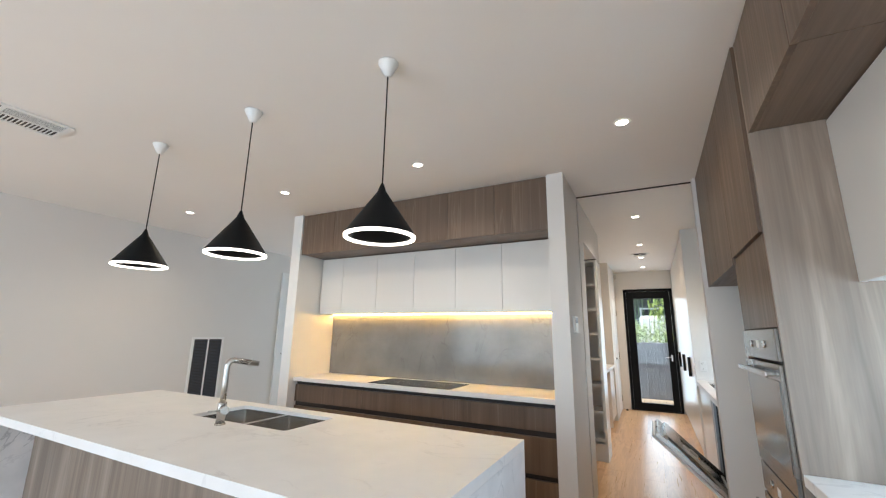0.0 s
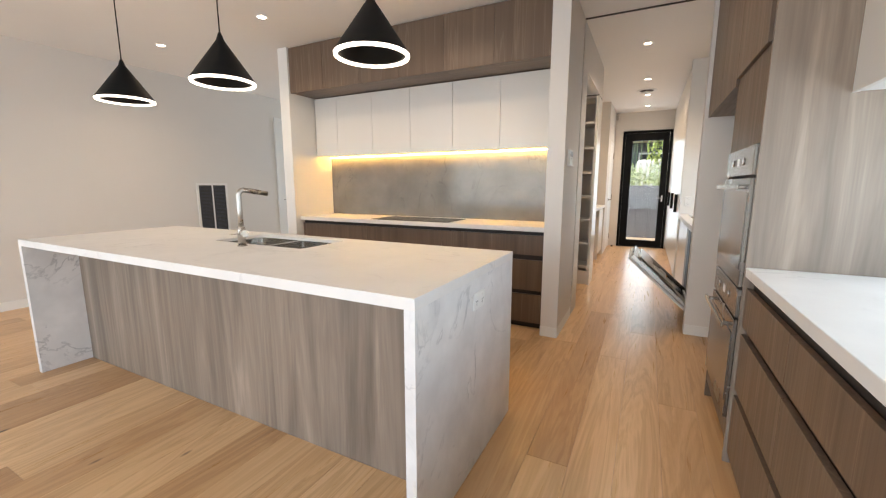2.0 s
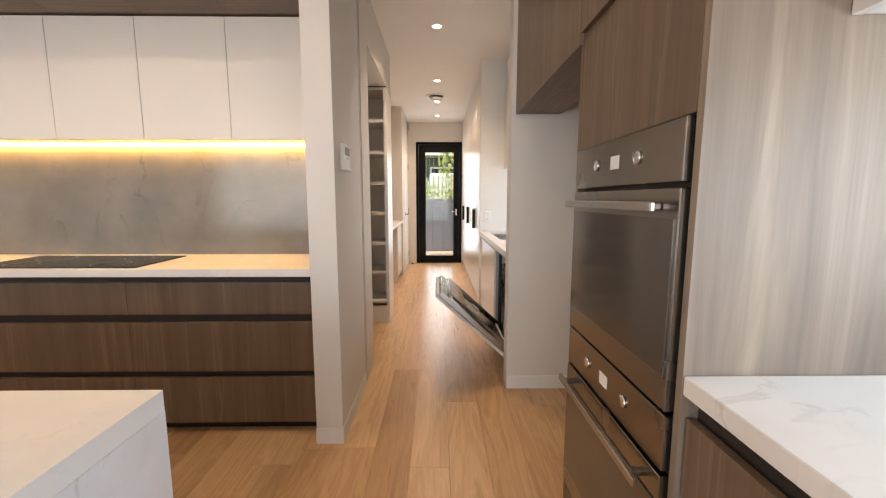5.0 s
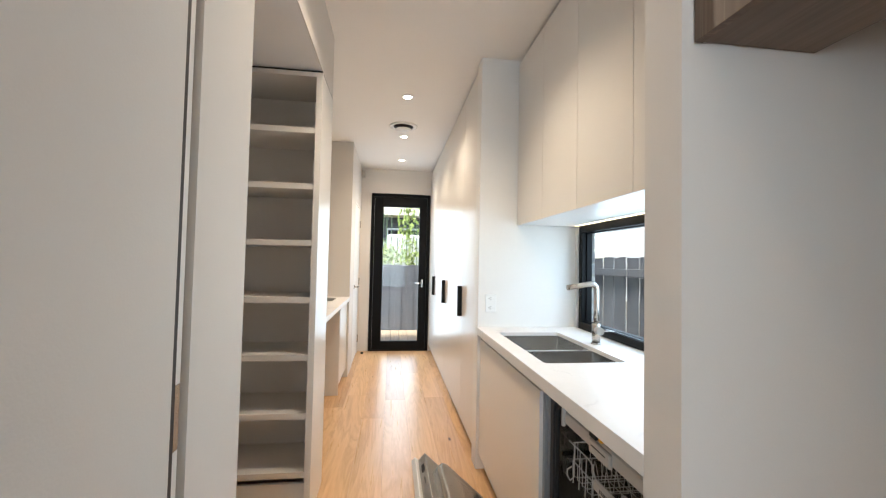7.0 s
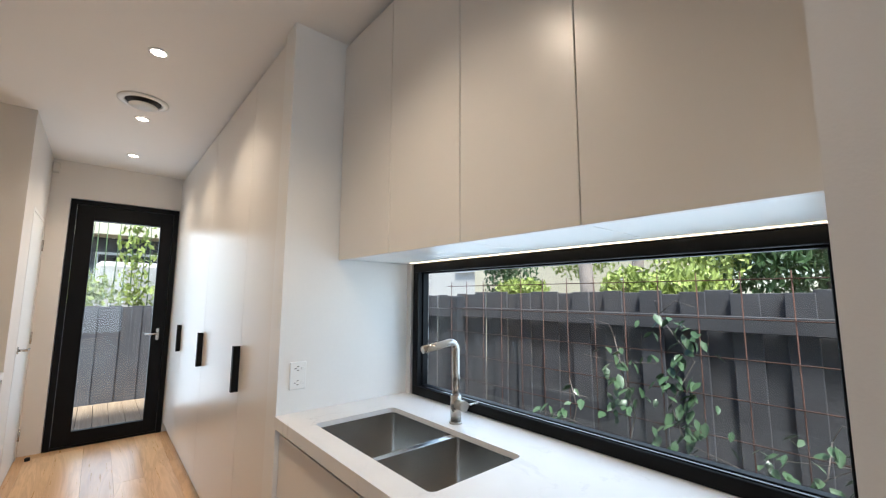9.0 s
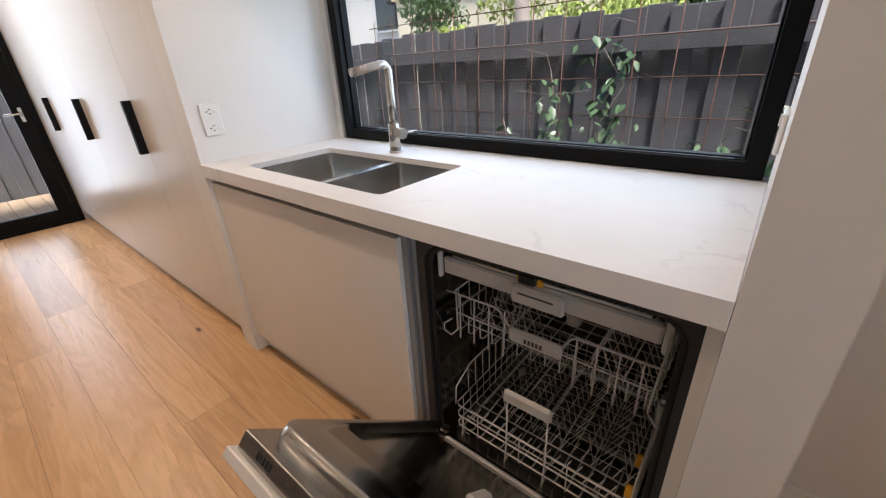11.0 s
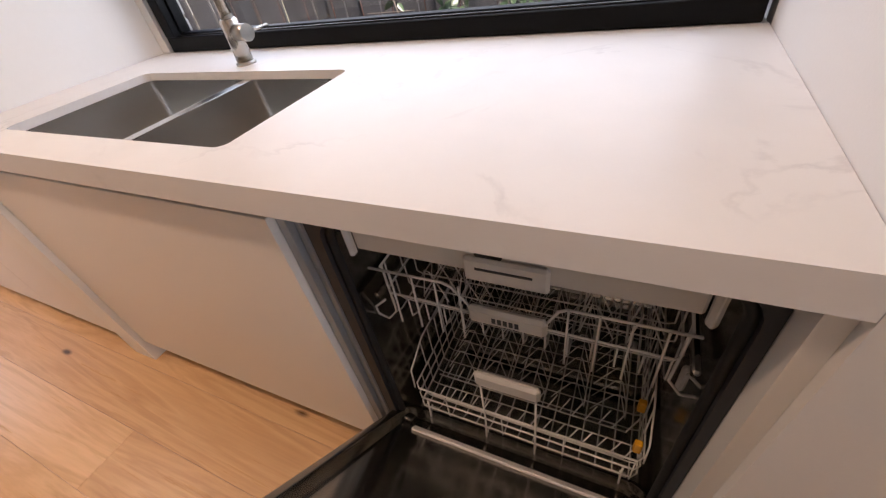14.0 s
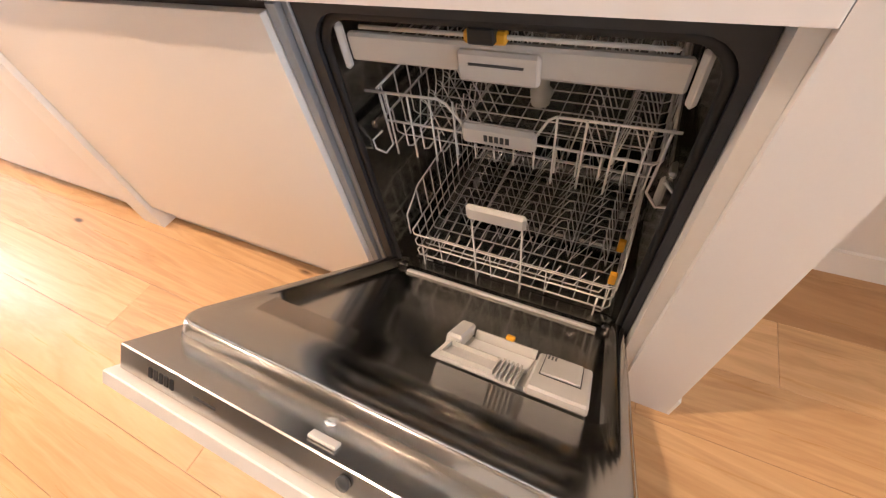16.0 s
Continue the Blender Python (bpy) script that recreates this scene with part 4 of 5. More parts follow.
part("seal", tube(bmesh.new(), yz_ring(0.746, 1.268, 0.176, 0.816, 0.05, 1.004), 0.008, 6, True), RUBBER, dw, "black rubber seal")
part("kickboard", boxes((1.0, 1.02, DY0, DY1, 0.067, 0.103)), LACQ, dw)
part("latch", boxes((0.996, 1.03, 1.0, 1.035, 0.792, 0.812), r=0.002), RUBBER, dw)

# wire racks
def rack(name, z0, rim, x0, x1, y0, y1, handle, step, label, low_front=False):
    r = part(name, boxes(handle, r=0.006), GREY_PLASTIC, dw, label)
    a, b = 0.0021, 0.0016
    for z in rim:
        part("rim", tube(bmesh.new(), [(x0, y0 + 0.01, z), (x0, y1 - 0.01, z), (x0 + 0.01, y1, z), (x1, y1, z), (x1, y0, z), (x0 + 0.01, y0, z)], a, 6, True), WIRE, r, "pale coated wire")
    posts = bmesh.new()
    n = round((y1 - y0) / step)
    for i in range(n + 1):
        y = y0 + 0.012 + (y1 - y0 - 0.024) * i / n
        if low_front and i % 4:
            tube(posts, [(x0, y, rim[0]), (x0 + 0.02, y, z0), (x1 - 0.01, y, z0), (x1, y, z0 + 0.01), (x1, y, rim[-1])], b, 5)
            continue
        tube(posts, [(x0 - 0.002, y, rim[-1]), (x0 - 0.002, y, z0 + 0.01), (x0 + 0.012, y, z0), (x1 - 0.01, y, z0), (x1, y, z0 + 0.01), (x1, y, rim[-1])], b, 5)
    m = round((x1 - x0) / step)
    for i in range(1, m):
        x = x0 + (x1 - x0) * i / m
        tube(posts, [(x, y0, rim[-1]), (x, y0, z0 + 0.008), (x, y0 + 0.01, z0 + 0.003), (x, y1 - 0.01, z0 + 0.003), (x, y1, z0 + 0.008), (x, y1, rim[-1])], b, 5)
    tagged(part("basket_grid", posts, WIRE, r, "pale coated wire grid"), kind="stuff")
    return r


def tines(parent, rows, x0, x1, z0, h, lean, pitch):
    """Rows of bent wire arches that hold plates upright."""
    bm = bmesh.new()
    for y in rows:
        n = int((x1 - x0) / pitch)
        for i in range(n + 1):
            x = x0 + i * pitch
            tube(bm, [(x, y, z0), (x, y + lean * 0.45, z0 + h), (x, y + lean * 0.75, z0 + h * 0.96), (x, y + lean * 1.3, z0 + h * 0.42), (x, y + lean * 1.7, z0)], 0.0014, 5)
        tube(bm, [(x0, y, z0 + 0.003), (x1, y, z0 + 0.003)], 0.0018, 5)
    tagged(part("tine_comb", bm, WIRE, parent, "pale coated plate tines"), kind="stuff")


def front_pins(parent, x, y0, y1, z0, h, pitch):
    """One row of short pins leaning to one side, on a cross wire."""
    bm = bmesh.new()
    y = y0
    while y < y1:
        tube(bm, [(x, y, z0), (x + 0.012, y - 0.018, z0 + h)], 0.0016, 5)
        y += pitch
    tube(bm, [(x, y0, z0), (x, y1, z0)], 0.0018, 5)
    tagged(part("pin_strip", bm, WIRE, parent, "short pale wire pins"), kind="stuff")


low = rack("lower_basket", 0.245, (0.262, 0.298, 0.335), 1.030, 1.47, 0.772, 1.232, (1.018, 1.034, 0.955, 1.077, 0.445, 0.482), 0.033, "lower wire basket with a grey grip", True)
for y in (1.068, 0.963):
    part("grip_stay", tube(bmesh.new(), [(1.026, y, 0.45), (1.026, y, 0.30), (1.018, y, 0.232), (1.035, y, 0.25)], 0.0022, 6), WIRE, low)
for y in (1.205, 0.80):
    part("foot_stay", tube(bmesh.new(), [(1.026, y, 0.30), (1.02, y, 0.236), (1.036, y, 0.262)], 0.0022, 6), WIRE, low)
tines(low, (0.80, 0.885, 0.97, 1.055, 1.14), 1.15, 1.44, 0.248, 0.085, 0.042, 0.032)
front_pins(low, 1.05, 0.80, 1.21, 0.285, 0.038, 0.026)
front_pins(low, 1.10, 0.80, 1.21, 0.29, 0.042, 0.026)
for y in (0.772, 1.232):
    part("side_rail", tube(bmesh.new(), [(1.03, y, 0.335), (1.035, y, 0.392), (1.10, y, 0.425), (1.42, y, 0.43), (1.47, y, 0.335)], 0.002, 6), WIRE, low)
    for i in range(10):
        x = 1.09 + i * 0.036
        part("side_post", tube(bmesh.new(), [(x, y, 0.335), (x, y, 0.424)], 0.0016, 5), WIRE, low)
for y in (0.79, 1.215):
    for x in (1.045, 1.38):
        part("wheel", lathe(bmesh.new(), [(0.016, y - 0.006), (0.016, y + 0.006)], (x, 0, 0.198), 16, "y"), GREY_PLASTIC, low)
part("amber_clip", boxes((1.05, 1.062, 0.776, 0.79, 0.32, 0.352), r=0.002), YELLOW, low, "amber plastic clip")
part("amber_clip", boxes((1.12, 1.132, 0.776, 0.79, 0.34, 0.372), r=0.002), YELLOW, low, "amber plastic clip")

upp = rack("upper_basket", 0.575, (0.63,), 1.040, 1.46, 0.775, 1.232, (1.028, 1.044, 0.950, 1.073, 0.619, 0.654), 0.036, "upper wire basket with a grey grip")
part("front_rail", tube(bmesh.new(), [(1.04, 1.252, 0.682), (1.04, 1.115, 0.684), (1.04, 1.10, 0.678), (1.038, 1.072, 0.646)], 0.0024, 6), WIRE, upp)
part("front_rail", tube(bmesh.new(), [(1.038, 0.952, 0.646), (1.04, 0.936, 0.675), (1.04, 0.925, 0.682), (1.04, 0.765, 0.684)], 0.0024, 6), WIRE, upp)
for y, s in ((1.232, 1), (0.775, -1)):
    part("side_rail", tube(bmesh.new(), [(1.045, y, 0.684), (1.46, y, 0.69)], 0.0022, 6), WIRE, upp)
    part("side_hook", tube(bmesh.new(), [(1.045, y + 0.012 * s, 0.60), (1.04, y + 0.035 * s, 0.58), (1.04, y + 0.034 * s, 0.56), (1.04, y + 0.012 * s, 0.555), (1.045, y - 0.006 * s, 0.575), (1.05, y, 0.684)], 0.0024, 6), WIRE, upp)
    for i in range(9):
        x = 1.06 + i * 0.045
        part("side_post", tube(bmesh.new(), [(x, y, 0.63), (x, y, 0.686)], 0.0016, 5), WIRE, upp)
for i in range(11):
    y = 0.80 + i * 0.041
    if not 0.945 < y < 1.08:
        part("front_post", tube(bmesh.new(), [(1.038, y, 0.684), (1.034, y, 0.565)], 0.002, 5), WIRE, upp)
for i in range(5):
    part("badge_bar", boxes((1.0274, 1.0281, 0.991 + i * 0.009, 0.997 + i * 0.009, 0.630, 0.641)), SCREEN, upp)
tines(upp, (0.84, 0.91, 1.12, 1.19), 1.09, 1.42, 0.578, 0.07, -0.03, 0.032)
part("spray_hub", lathe(bmesh.new(), [(0.017, 0.60), (0.02, 0.625), (0.014, 0.63), (0.014, 0.66), (0.02, 0.665), (0.018, 0.69), (0.006, 0.693)], (1.2, 0.99, 0), 20), GREY_PLASTIC, upp)
part("spray_arm", boxes((1.19, 1.215, 0.80, 1.20, 0.55, 0.562), r=0.005), TUB, upp)
part("lower_spray_arm", boxes((1.235, 1.265, 0.78, 1.22, 0.205, 0.217), r=0.005), TUB, low)

tray = part("cutlery_tray", boxes((1.016, 1.03, 0.78, 1.238, 0.745, 0.785), r=0.004), GREY_PLASTIC, dw, "pale grey cutlery tray under the tub roof")
part("grip", boxes((1.006, 1.018, 0.945, 1.057, 0.738, 0.779), r=0.004), GREY_PLASTIC, tray)
part("grip_slot", boxes((1.0045, 1.0065, 0.965, 1.04, 0.762, 0.765)), SCREEN, tray)
part("rod", tube(bmesh.new(), [(1.012, 1.205, 0.797), (1.012, 0.80, 0.797)], 0.003, 8), GREY_PLASTIC, tray)
part("amber_clip", boxes((1.006, 1.02, 0.988, 1.045, 0.788, 0.804), r=0.003), YELLOW, tray, "amber plastic clip")
for y in (0.772, 1.246):
    part("end_clip", boxes((1.008, 1.024, y - 0.006, y + 0.006, 0.733, 0.80), r=0.005), GREY_PLASTIC, tray)
tray_bm = bmesh.new()
for i in range(18):
    y = 0.80 + i * 0.0245
    tube(tray_bm, [(1.03, y, 0.772), (1.06, y, 0.752), (1.44, y, 0.752), (1.46, y, 0.775)], 0.0015, 5)
for i in range(11):
    tube(tray_bm, [(1.07 + i * 0.037, 0.79, 0.754), (1.07 + i * 0.037, 1.228, 0.754)], 0.0015, 5)
tagged(part("tray_grid", tray_bm, WIRE, tray, "pale coated wire grid"), kind="stuff")
for y in (0.7535, 1.243):
    part("rack_rail", boxes((1.03, 1.45, y, y + 0.0105, 0.612, 0.628), r=0.003), STEEL, dw)

part("rack_roller", boxes((1.05, 1.062, 0.756, 0.768, 0.545, 0.60), r=0.004), GREY_PLASTIC, dw, "pale plastic rack roller")

# the door: u runs out from the hinge, v across, w out of its inner face
HINGE, DU, DN = Vector((1.035, 0, 0.204)), Vector((-0.741, 0, 0.671)), Vector((0.671, 0, 0.741))


def on_door(bm):
    for v in bm.verts:
        u, y, w = v.co
        v.co = HINGE + DU * u + DN * w + Vector((0, y, 0))
    return bm


def uv_ring(u0, u1, v0, v1, r, w):
    return [(u, v, w) for u, v in rounded(u0, u1, v0, v1, r, 6)]


door = part("door", on_door(boxes((0.012, 0.653, 0.727, 1.295, -0.034, -0.001), r=0.0015)), DOOR_STEEL, dw, "brushed steel inner door")
part("liner", on_door(loft(bmesh.new(), [uv_ring(0.015, 0.607, 0.735, 1.287, 0.04, -0.001), uv_ring(0.015, 0.605, 0.737, 1.285, 0.04, 0.020), uv_ring(0.018, 0.600, 0.741, 1.281, 0.038, 0.023), uv_ring(0.035, 0.470, 0.760, 1.262, 0.03, 0.023), uv_ring(0.040, 0.464, 0.768, 1.254, 0.028, 0.004)])), TUB, door, "polished steel door liner with a sunken basin")
part("facing_panel", on_door(boxes((0.0, 0.664, 0.716, 1.308, -0.054, -0.0355), r=0.0015)), LACQ, door, "off-white cabinet facing")
# steel strip whose ceiling reflection is put into its colour
part("light_bar", on_door(boxes((0.084, 0.103, 0.786, 1.222, 0.004, 0.010), r=0.003)), GLINT, door, "steel strip, pale to stand in for its bright reflection")
for i in range(5):
    part("badge_bar", on_door(boxes((0.653, 0.6536, 1.236 - i * 0.009, 1.242 - i * 0.009, -0.023, -0.011))), RUBBER, door)
part("model_bar", on_door(boxes((0.653, 0.6534, 1.135, 1.168, -0.018, -0.015))), SCREEN, door)
bt = part("power_button", on_door(lathe(bmesh.new(), [(0.007, 0.653), (0.007, 0.657), (0.001, 0.6575)], (0, 0.972, -0.015), 16, "x")), SCREEN, door)
part("catch", on_door(boxes((0.634, 0.644, 0.992, 1.025, -0.001, 0.003), r=0.001)), GREY_PLASTIC, door)
part("screw", on_door(lathe(bmesh.new(), [(0.007, -0.001), (0.007, 0.003), (0.003, 0.0035)], (0.616, 1.019, 0), 16)), CHROME, door)
for y in (0.7275, 1.2885):
    part("hinge_arm", on_door(boxes((-0.03, 0.06, y, y + 0.006, -0.02, 0.02))), STEEL, door)

for y0, y1 in ((0.752, 0.778), (1.232, 1.258)):
    part("hinge_cover", on_door(boxes((0.050, 0.078, y0, y1, 0.006, 0.016), r=0.004)), CHROME, door, "bright steel hinge cover")

dsp = part("dispenser", on_door(boxes((0.333, 0.430, 0.785, 0.985, 0.004, 0.012), (0.335, 0.446, 0.785, 0.862, 0.0122, 0.026), r=0.003)), GREY_PLASTIC, door, "light grey detergent dispenser")
part("lid_seam", on_door(boxes((0.3405, 0.4065, 0.7975, 0.8525, 0.0262, 0.0266))), SCREEN, dsp)
rinse = part("rinse_lid", on_door(boxes((0.342, 0.405, 0.799, 0.851, 0.0267, 0.0295), r=0.001)), GREY_PLASTIC, dsp)
for i in range(3):
    part("vent_slot", on_door(boxes((0.346, 0.358, 0.836 + i * 0.005, 0.8385 + i * 0.005, 0.0296, 0.0301))), SCREEN, rinse)
part("well_wall", on_door(boxes((0.333, 0.339, 0.866, 0.964, 0.0122, 0.026), r=0.001)), GREY_PLASTIC, dsp)
part("well_floor", on_door(boxes((0.343, 0.392, 0.868, 0.962, 0.0123, 0.0135))), WHITE, dsp)
lid = part("flap", on_door(boxes((0.395, 0.452, 0.872, 0.990, 0.0165, 0.020), r=0.001)), GREY_PLASTIC, dsp, "open detergent flap")
part("rim", on_door(boxes((0.403, 0.4055, 0.906, 0.982, 0.0202, 0.027), (0.4415, 0.444, 0.906, 0.982, 0.0202, 0.027), (0.4057, 0.4413, 0.906, 0.9085, 0.0202, 0.027), (0.4057, 0.4413, 0.9795, 0.982, 0.0202, 0.027))), GREY_PLASTIC, lid)
for i in range(5):
    part("rib", on_door(boxes((0.400, 0.449, 0.875 + i * 0.006, 0.8775 + i * 0.006, 0.0202, 0.027))), GREY_PLASTIC, lid)
part("end_block", on_door(boxes((0.333, 0.400, 0.967, 0.992, 0.0122, 0.034), r=0.004)), GREY_PLASTIC, dsp)
part("amber_catch", on_door(boxes((0.329, 0.3385, 0.903, 0.917, 0.0262, 0.034), r=0.002)), YELLOW, dsp, "amber plastic catch")

# the machine is a full 600 mm wide
dw.location, dw.scale = (1.271, 1.033, -0.072), (1.08, 1.067, 1.085)

# ---- outside ----
structure("path", boxes((1.83, 2.78, -8, 12, -0.42, -0.18)), CONCRETE, "grey concrete side path", "path")
dk = tagged(new("deck"), "sunlit pale timber deck outside the back door", "deck", kind="structure")
for i in range(16):
    x = -0.9 + i * 0.145
    part("deck_board", boxes((x, x + 0.14, 5.96, 7.72, -0.06, -0.032), r=0.002), DECK, dk)
rnd = random.Random(11)


def paling_fence(name, along, at, lo, hi, top, label, rail_z):
    f = thing(name, (at if along == "y" else (lo + hi) / 2, (lo + hi) / 2 if along == "y" else at, -0.42), label, "fence")
    s, i = lo, 0
    while s < hi:
        w = 0.118 + rnd.random() * 0.022
        z = top + rnd.uniform(-0.012, 0.012)
        d = rnd.uniform(0, 0.006) + (0.024 if i % 2 else 0.0)
        b = (at + d, at + d + 0.016, s, s + w, -0.42, z) if along == "y" else (s, s + w, at + d, at + d + 0.016, -0.42, z)
        part("paling", boxes(b, r=0.003), FENCE, f)
        s += w - 0.010
        i += 1
    for z in rail_z:
        b = (at - 0.045, at - 0.001, lo, hi, z - 0.085, z) if along == "y" else (lo, hi, at - 0.045, at - 0.001, z - 0.085, z)
        part("rail", boxes(b, r=0.003), FENCE, f)
    return f


paling_fence("paling_fence", "y", 2.96, -4.5, 3.36, 1.43, "dark grey timber paling fence with rusty mesh in front", (1.30, 0.2))
paling_fence("paling_fence", "y", 3.02, 3.37, 7.7, 1.41, "dark grey timber paling fence along the side path", (1.28,))
paling_fence("paling_fence", "x", 7.75, -2.2, 3.0, 1.24, "dark grey timber paling fence behind the deck", (-0.05,))
fp = thing("fence_post", (2.9, 3.40, -0.42), "dark grey square timber fence post", "fence post")
part("post", boxes((2.86, 2.96, 3.37, 3.47, -0.42, 1.40), r=0.004), CLAD_DARK, fp)

ms = thing("wire_mesh", (2.82, 1.2, -0.18), "rusty steel mesh trellis in front of the fence", "trellis")
for i in range(34):
    y = -3.2 + i * 0.2
    part("upright_wire", tube(bmesh.new(), [(2.82, y, -0.18), (2.82, y, 1.53)], 0.0032, 5), RUST, ms)
for i in range(9):
    z = 0.09 + i * 0.2
    part("cross_wire", tube(bmesh.new(), [(2.814, -3.25, z), (2.814, 3.45, z)], 0.0032, 5), RUST, ms)

# climber
leaf_bm = bmesh.new()
lv = [leaf_bm.verts.new(p) for p in ((0, 0, 0), (0.35, 0.28, 0.05), (0.8, 0.2, 0.02), (1.1, 0, -0.08), (0.8, -0.2, 0.02), (0.35, -0.28, 0.05), (0.5, 0, -0.02))]
for a, b in ((0, 1), (1, 2), (2, 3), (3, 4), (4, 5), (5, 0)):
    leaf_bm.faces.new((lv[a], lv[b], lv[6])).smooth = True
leaf_me = bpy.data.meshes.new("leaf")
leaf_bm.to_mesh(leaf_me)
leaf_bm.free()
leaf_me.materials.append(LEAF)


def climber(y, z0, z1, n, spread):
    c = thing("climbing_plant", (2.80, y, -0.18), "leafy green climber on the wire mesh", "plant", "climbers on the mesh")
    pts = [(2.80 + rnd.uniform(-0.02, 0.02), y + rnd.uniform(-0.5, 0.5) * spread * (k / 6), -0.18 + (z1 + 0.18) * k / 6) for k in range(7)]
    part("stem", tube(bmesh.new(), pts, [0.006 - 0.0006 * k for k in range(7)], 6), BARK, c)
    for k in range(3):
        q = rnd.choice(pts[3:])
        part("twig", tube(bmesh.new(), [q, (q[0] - 0.03, q[1] + rnd.uniform(-0.12, 0.12), q[2] + 0.08), (q[0] - 0.05, q[1] + rnd.uniform(-0.25, 0.25), q[2] + rnd.uniform(0.0, 0.12))], 0.002, 5), BARK, c)
    for k in range(n):
        t = rnd.random()
        f = t * 6
        i = min(5, int(f))
        p = Vector(pts[i]).lerp(Vector(pts[i + 1]), f - i)
        p.z = z0 + (z1 - z0) * t + rnd.gauss(0, 0.03)
        ob = new("leaf", leaf_me)
        s = rnd.uniform(0.045, 0.085)
        ob.matrix_world = Matrix.LocRotScale(p + Vector((rnd.uniform(-0.09, 0.0), rnd.gauss(0, spread * 0.42), 0)) - c.location, Euler((rnd.uniform(-0.9, 0.9), rnd.uniform(0.1, 1.2), rnd.uniform(1.6, 4.7))), (s, s, s))
        ob.parent = c


climber(1.50, 0.45, 1.30, 105, 0.2)
climber(1.80, 0.70, 1.15, 40, 0.16)
climber(2.20, 0.45, 0.85, 26, 0.16)
climber(1.0, 0.5, 0.78, 60, 0.34)
climber(0.62, 0.5, 1.0, 60, 0.3)

# white brick outer skin beside and below the windows
wb = tagged(new("brick_skin"), "white painted brick outer wall beside the window", "wall", kind="structure")
brick_bm = box(bmesh.new(), 0, 0.062, 0, 0.230, 0, 0.076, 0.004)
brick_me = bpy.data.meshes.new("brick")
brick_bm.to_mesh(brick_me)
brick_bm.free()
brick_me.materials.append(BRICK_WHITE)
part("mortar", boxes((1.662, 1.718, 2.372, 5.75, -0.4, H), (1.822, 1.90, -1.16, 0.69, -0.4, H)), RENDER, wb)
for row in range(22):
    z = 0.56 + row * 0.086
    for col in range(3):
        ob = new("brick", brick_me)
        ob.location = (1.662, 2.368 + col * 0.24 - (0.115 if row % 2 and col else 0), z)
        ob.parent = wb
        if col < 2:
            ob = new("brick", brick_me)
            ob.location = (1.842, -1.165 + col * 0.24 - (0.115 if row % 2 and col else 0), z)
            ob.parent = wb

# neighbours and trees
def cloud_of_leaves(bm_name, blobs, count, size, material, parent, seed, label=""):
    r = random.Random(seed)
    vs, fs = [], []
    for _ in range(count):
        cx, cy, cz, rx, ry, rz = r.choice(blobs)
        d = Vector((r.gauss(0, 1), r.gauss(0, 1), r.gauss(0, 1))).normalized() * (r.random() ** 0.45)
        p = Vector((cx + d.x * rx, cy + d.y * ry, cz + d.z * rz)) - parent.location
        q = Euler((r.uniform(0, 6.3), r.uniform(0, 6.3), r.uniform(0, 6.3))).to_matrix()
        s = size * r.uniform(0.6, 1.4)
        b = len(vs)
        vs += [p + q @ Vector(v) for v in ((-s, 0, 0), (0, -s * 0.45, s * 0.1), (s, 0, 0), (0, s * 0.45, s * 0.1))]
        fs.append((b, b + 1, b + 2, b + 3))
    me = bpy.data.meshes.new(bm_name)
    me.from_pydata(vs, [], fs)
    me.materials.append(material)
    ob = new(bm_name, me)
    ob.parent = parent
    return tagged(ob, label, kind="stuff")


def tree(base, height, blobs, leaf, count, size, seed, label, lean=(0, 0), thick=0.14):
    t = thing("tree", base, label, "tree")
    r = random.Random(seed)
    b = Vector(base)
    top = b + Vector((lean[0], lean[1], height * 0.55))
    pts = [b, b.lerp(top, 0.4) + Vector((0.03, 0.05, 0)), top]
    part("trunk", tube(bmesh.new(), pts, [thick, thick * 0.8, thick * 0.62], 12), BARK, t)
    for k in range(6):
        a = r.uniform(0, 6.28)
        e = top + Vector((math.cos(a) * r.uniform(0.4, 1.2), math.sin(a) * r.uniform(0.6, 1.5), r.uniform(0.4, height * 0.45)))
        limb = part("limb", tube(bmesh.new(), [top - Vector((0, 0, 0.1)), top.lerp(e, 0.45) + Vector((0, 0, 0.12)), e], [thick * 0.5, thick * 0.3, thick * 0.1], 8), BARK, t)
        for j in range(2):
            e2 = e + Vector((r.uniform(-0.6, 0.6), r.uniform(-0.9, 0.9), r.uniform(0.1, 0.8)))
            part("branch", tube(bmesh.new(), [top.lerp(e, 0.6), e.lerp(e2, 0.4), e2], [thick * 0.2, thick * 0.12, thick * 0.04], 6), BARK, limb)
    if count:
        cloud_of_leaves("crown", blobs, count, size, leaf, t, seed)
    return t


tree((6.0, 3.65, -0.42), 5.5, [(6.6, 4.6, 3.3, 1.2, 1.2, 0.6), (6.0, 5.2, 2.7, 0.7, 0.7, 0.4)], LEAF_LIME, 420, 0.09, 3, "grey-trunked garden tree with sparse lime leaves", (0.1, 0.3), 0.15)
tree((6.5, 3.45, -0.42), 5.5, [(7, 2.6, 3.6, 1.0, 1.2, 0.8)], LEAF_LIME, 260, 0.09, 5, "grey-trunked garden tree with sparse lime leaves", (-0.1, -0.3), 0.12)
tree((7.5, 1.2, -0.42), 4.5, [(7.4, 0.6, 2.6, 1.2, 1.8, 1.0), (7.2, 1.8, 2.1, 1.0, 0.9, 0.8), (7.6, -1.4, 2.8, 1.2, 1.5, 1.2), (7.6, -1.0, 1.5, 1.0, 2.4, 0.6)], LEAF_DARK, 16000, 0.055, 7, "dense dark green garden tree", (0, 0), 0.16)
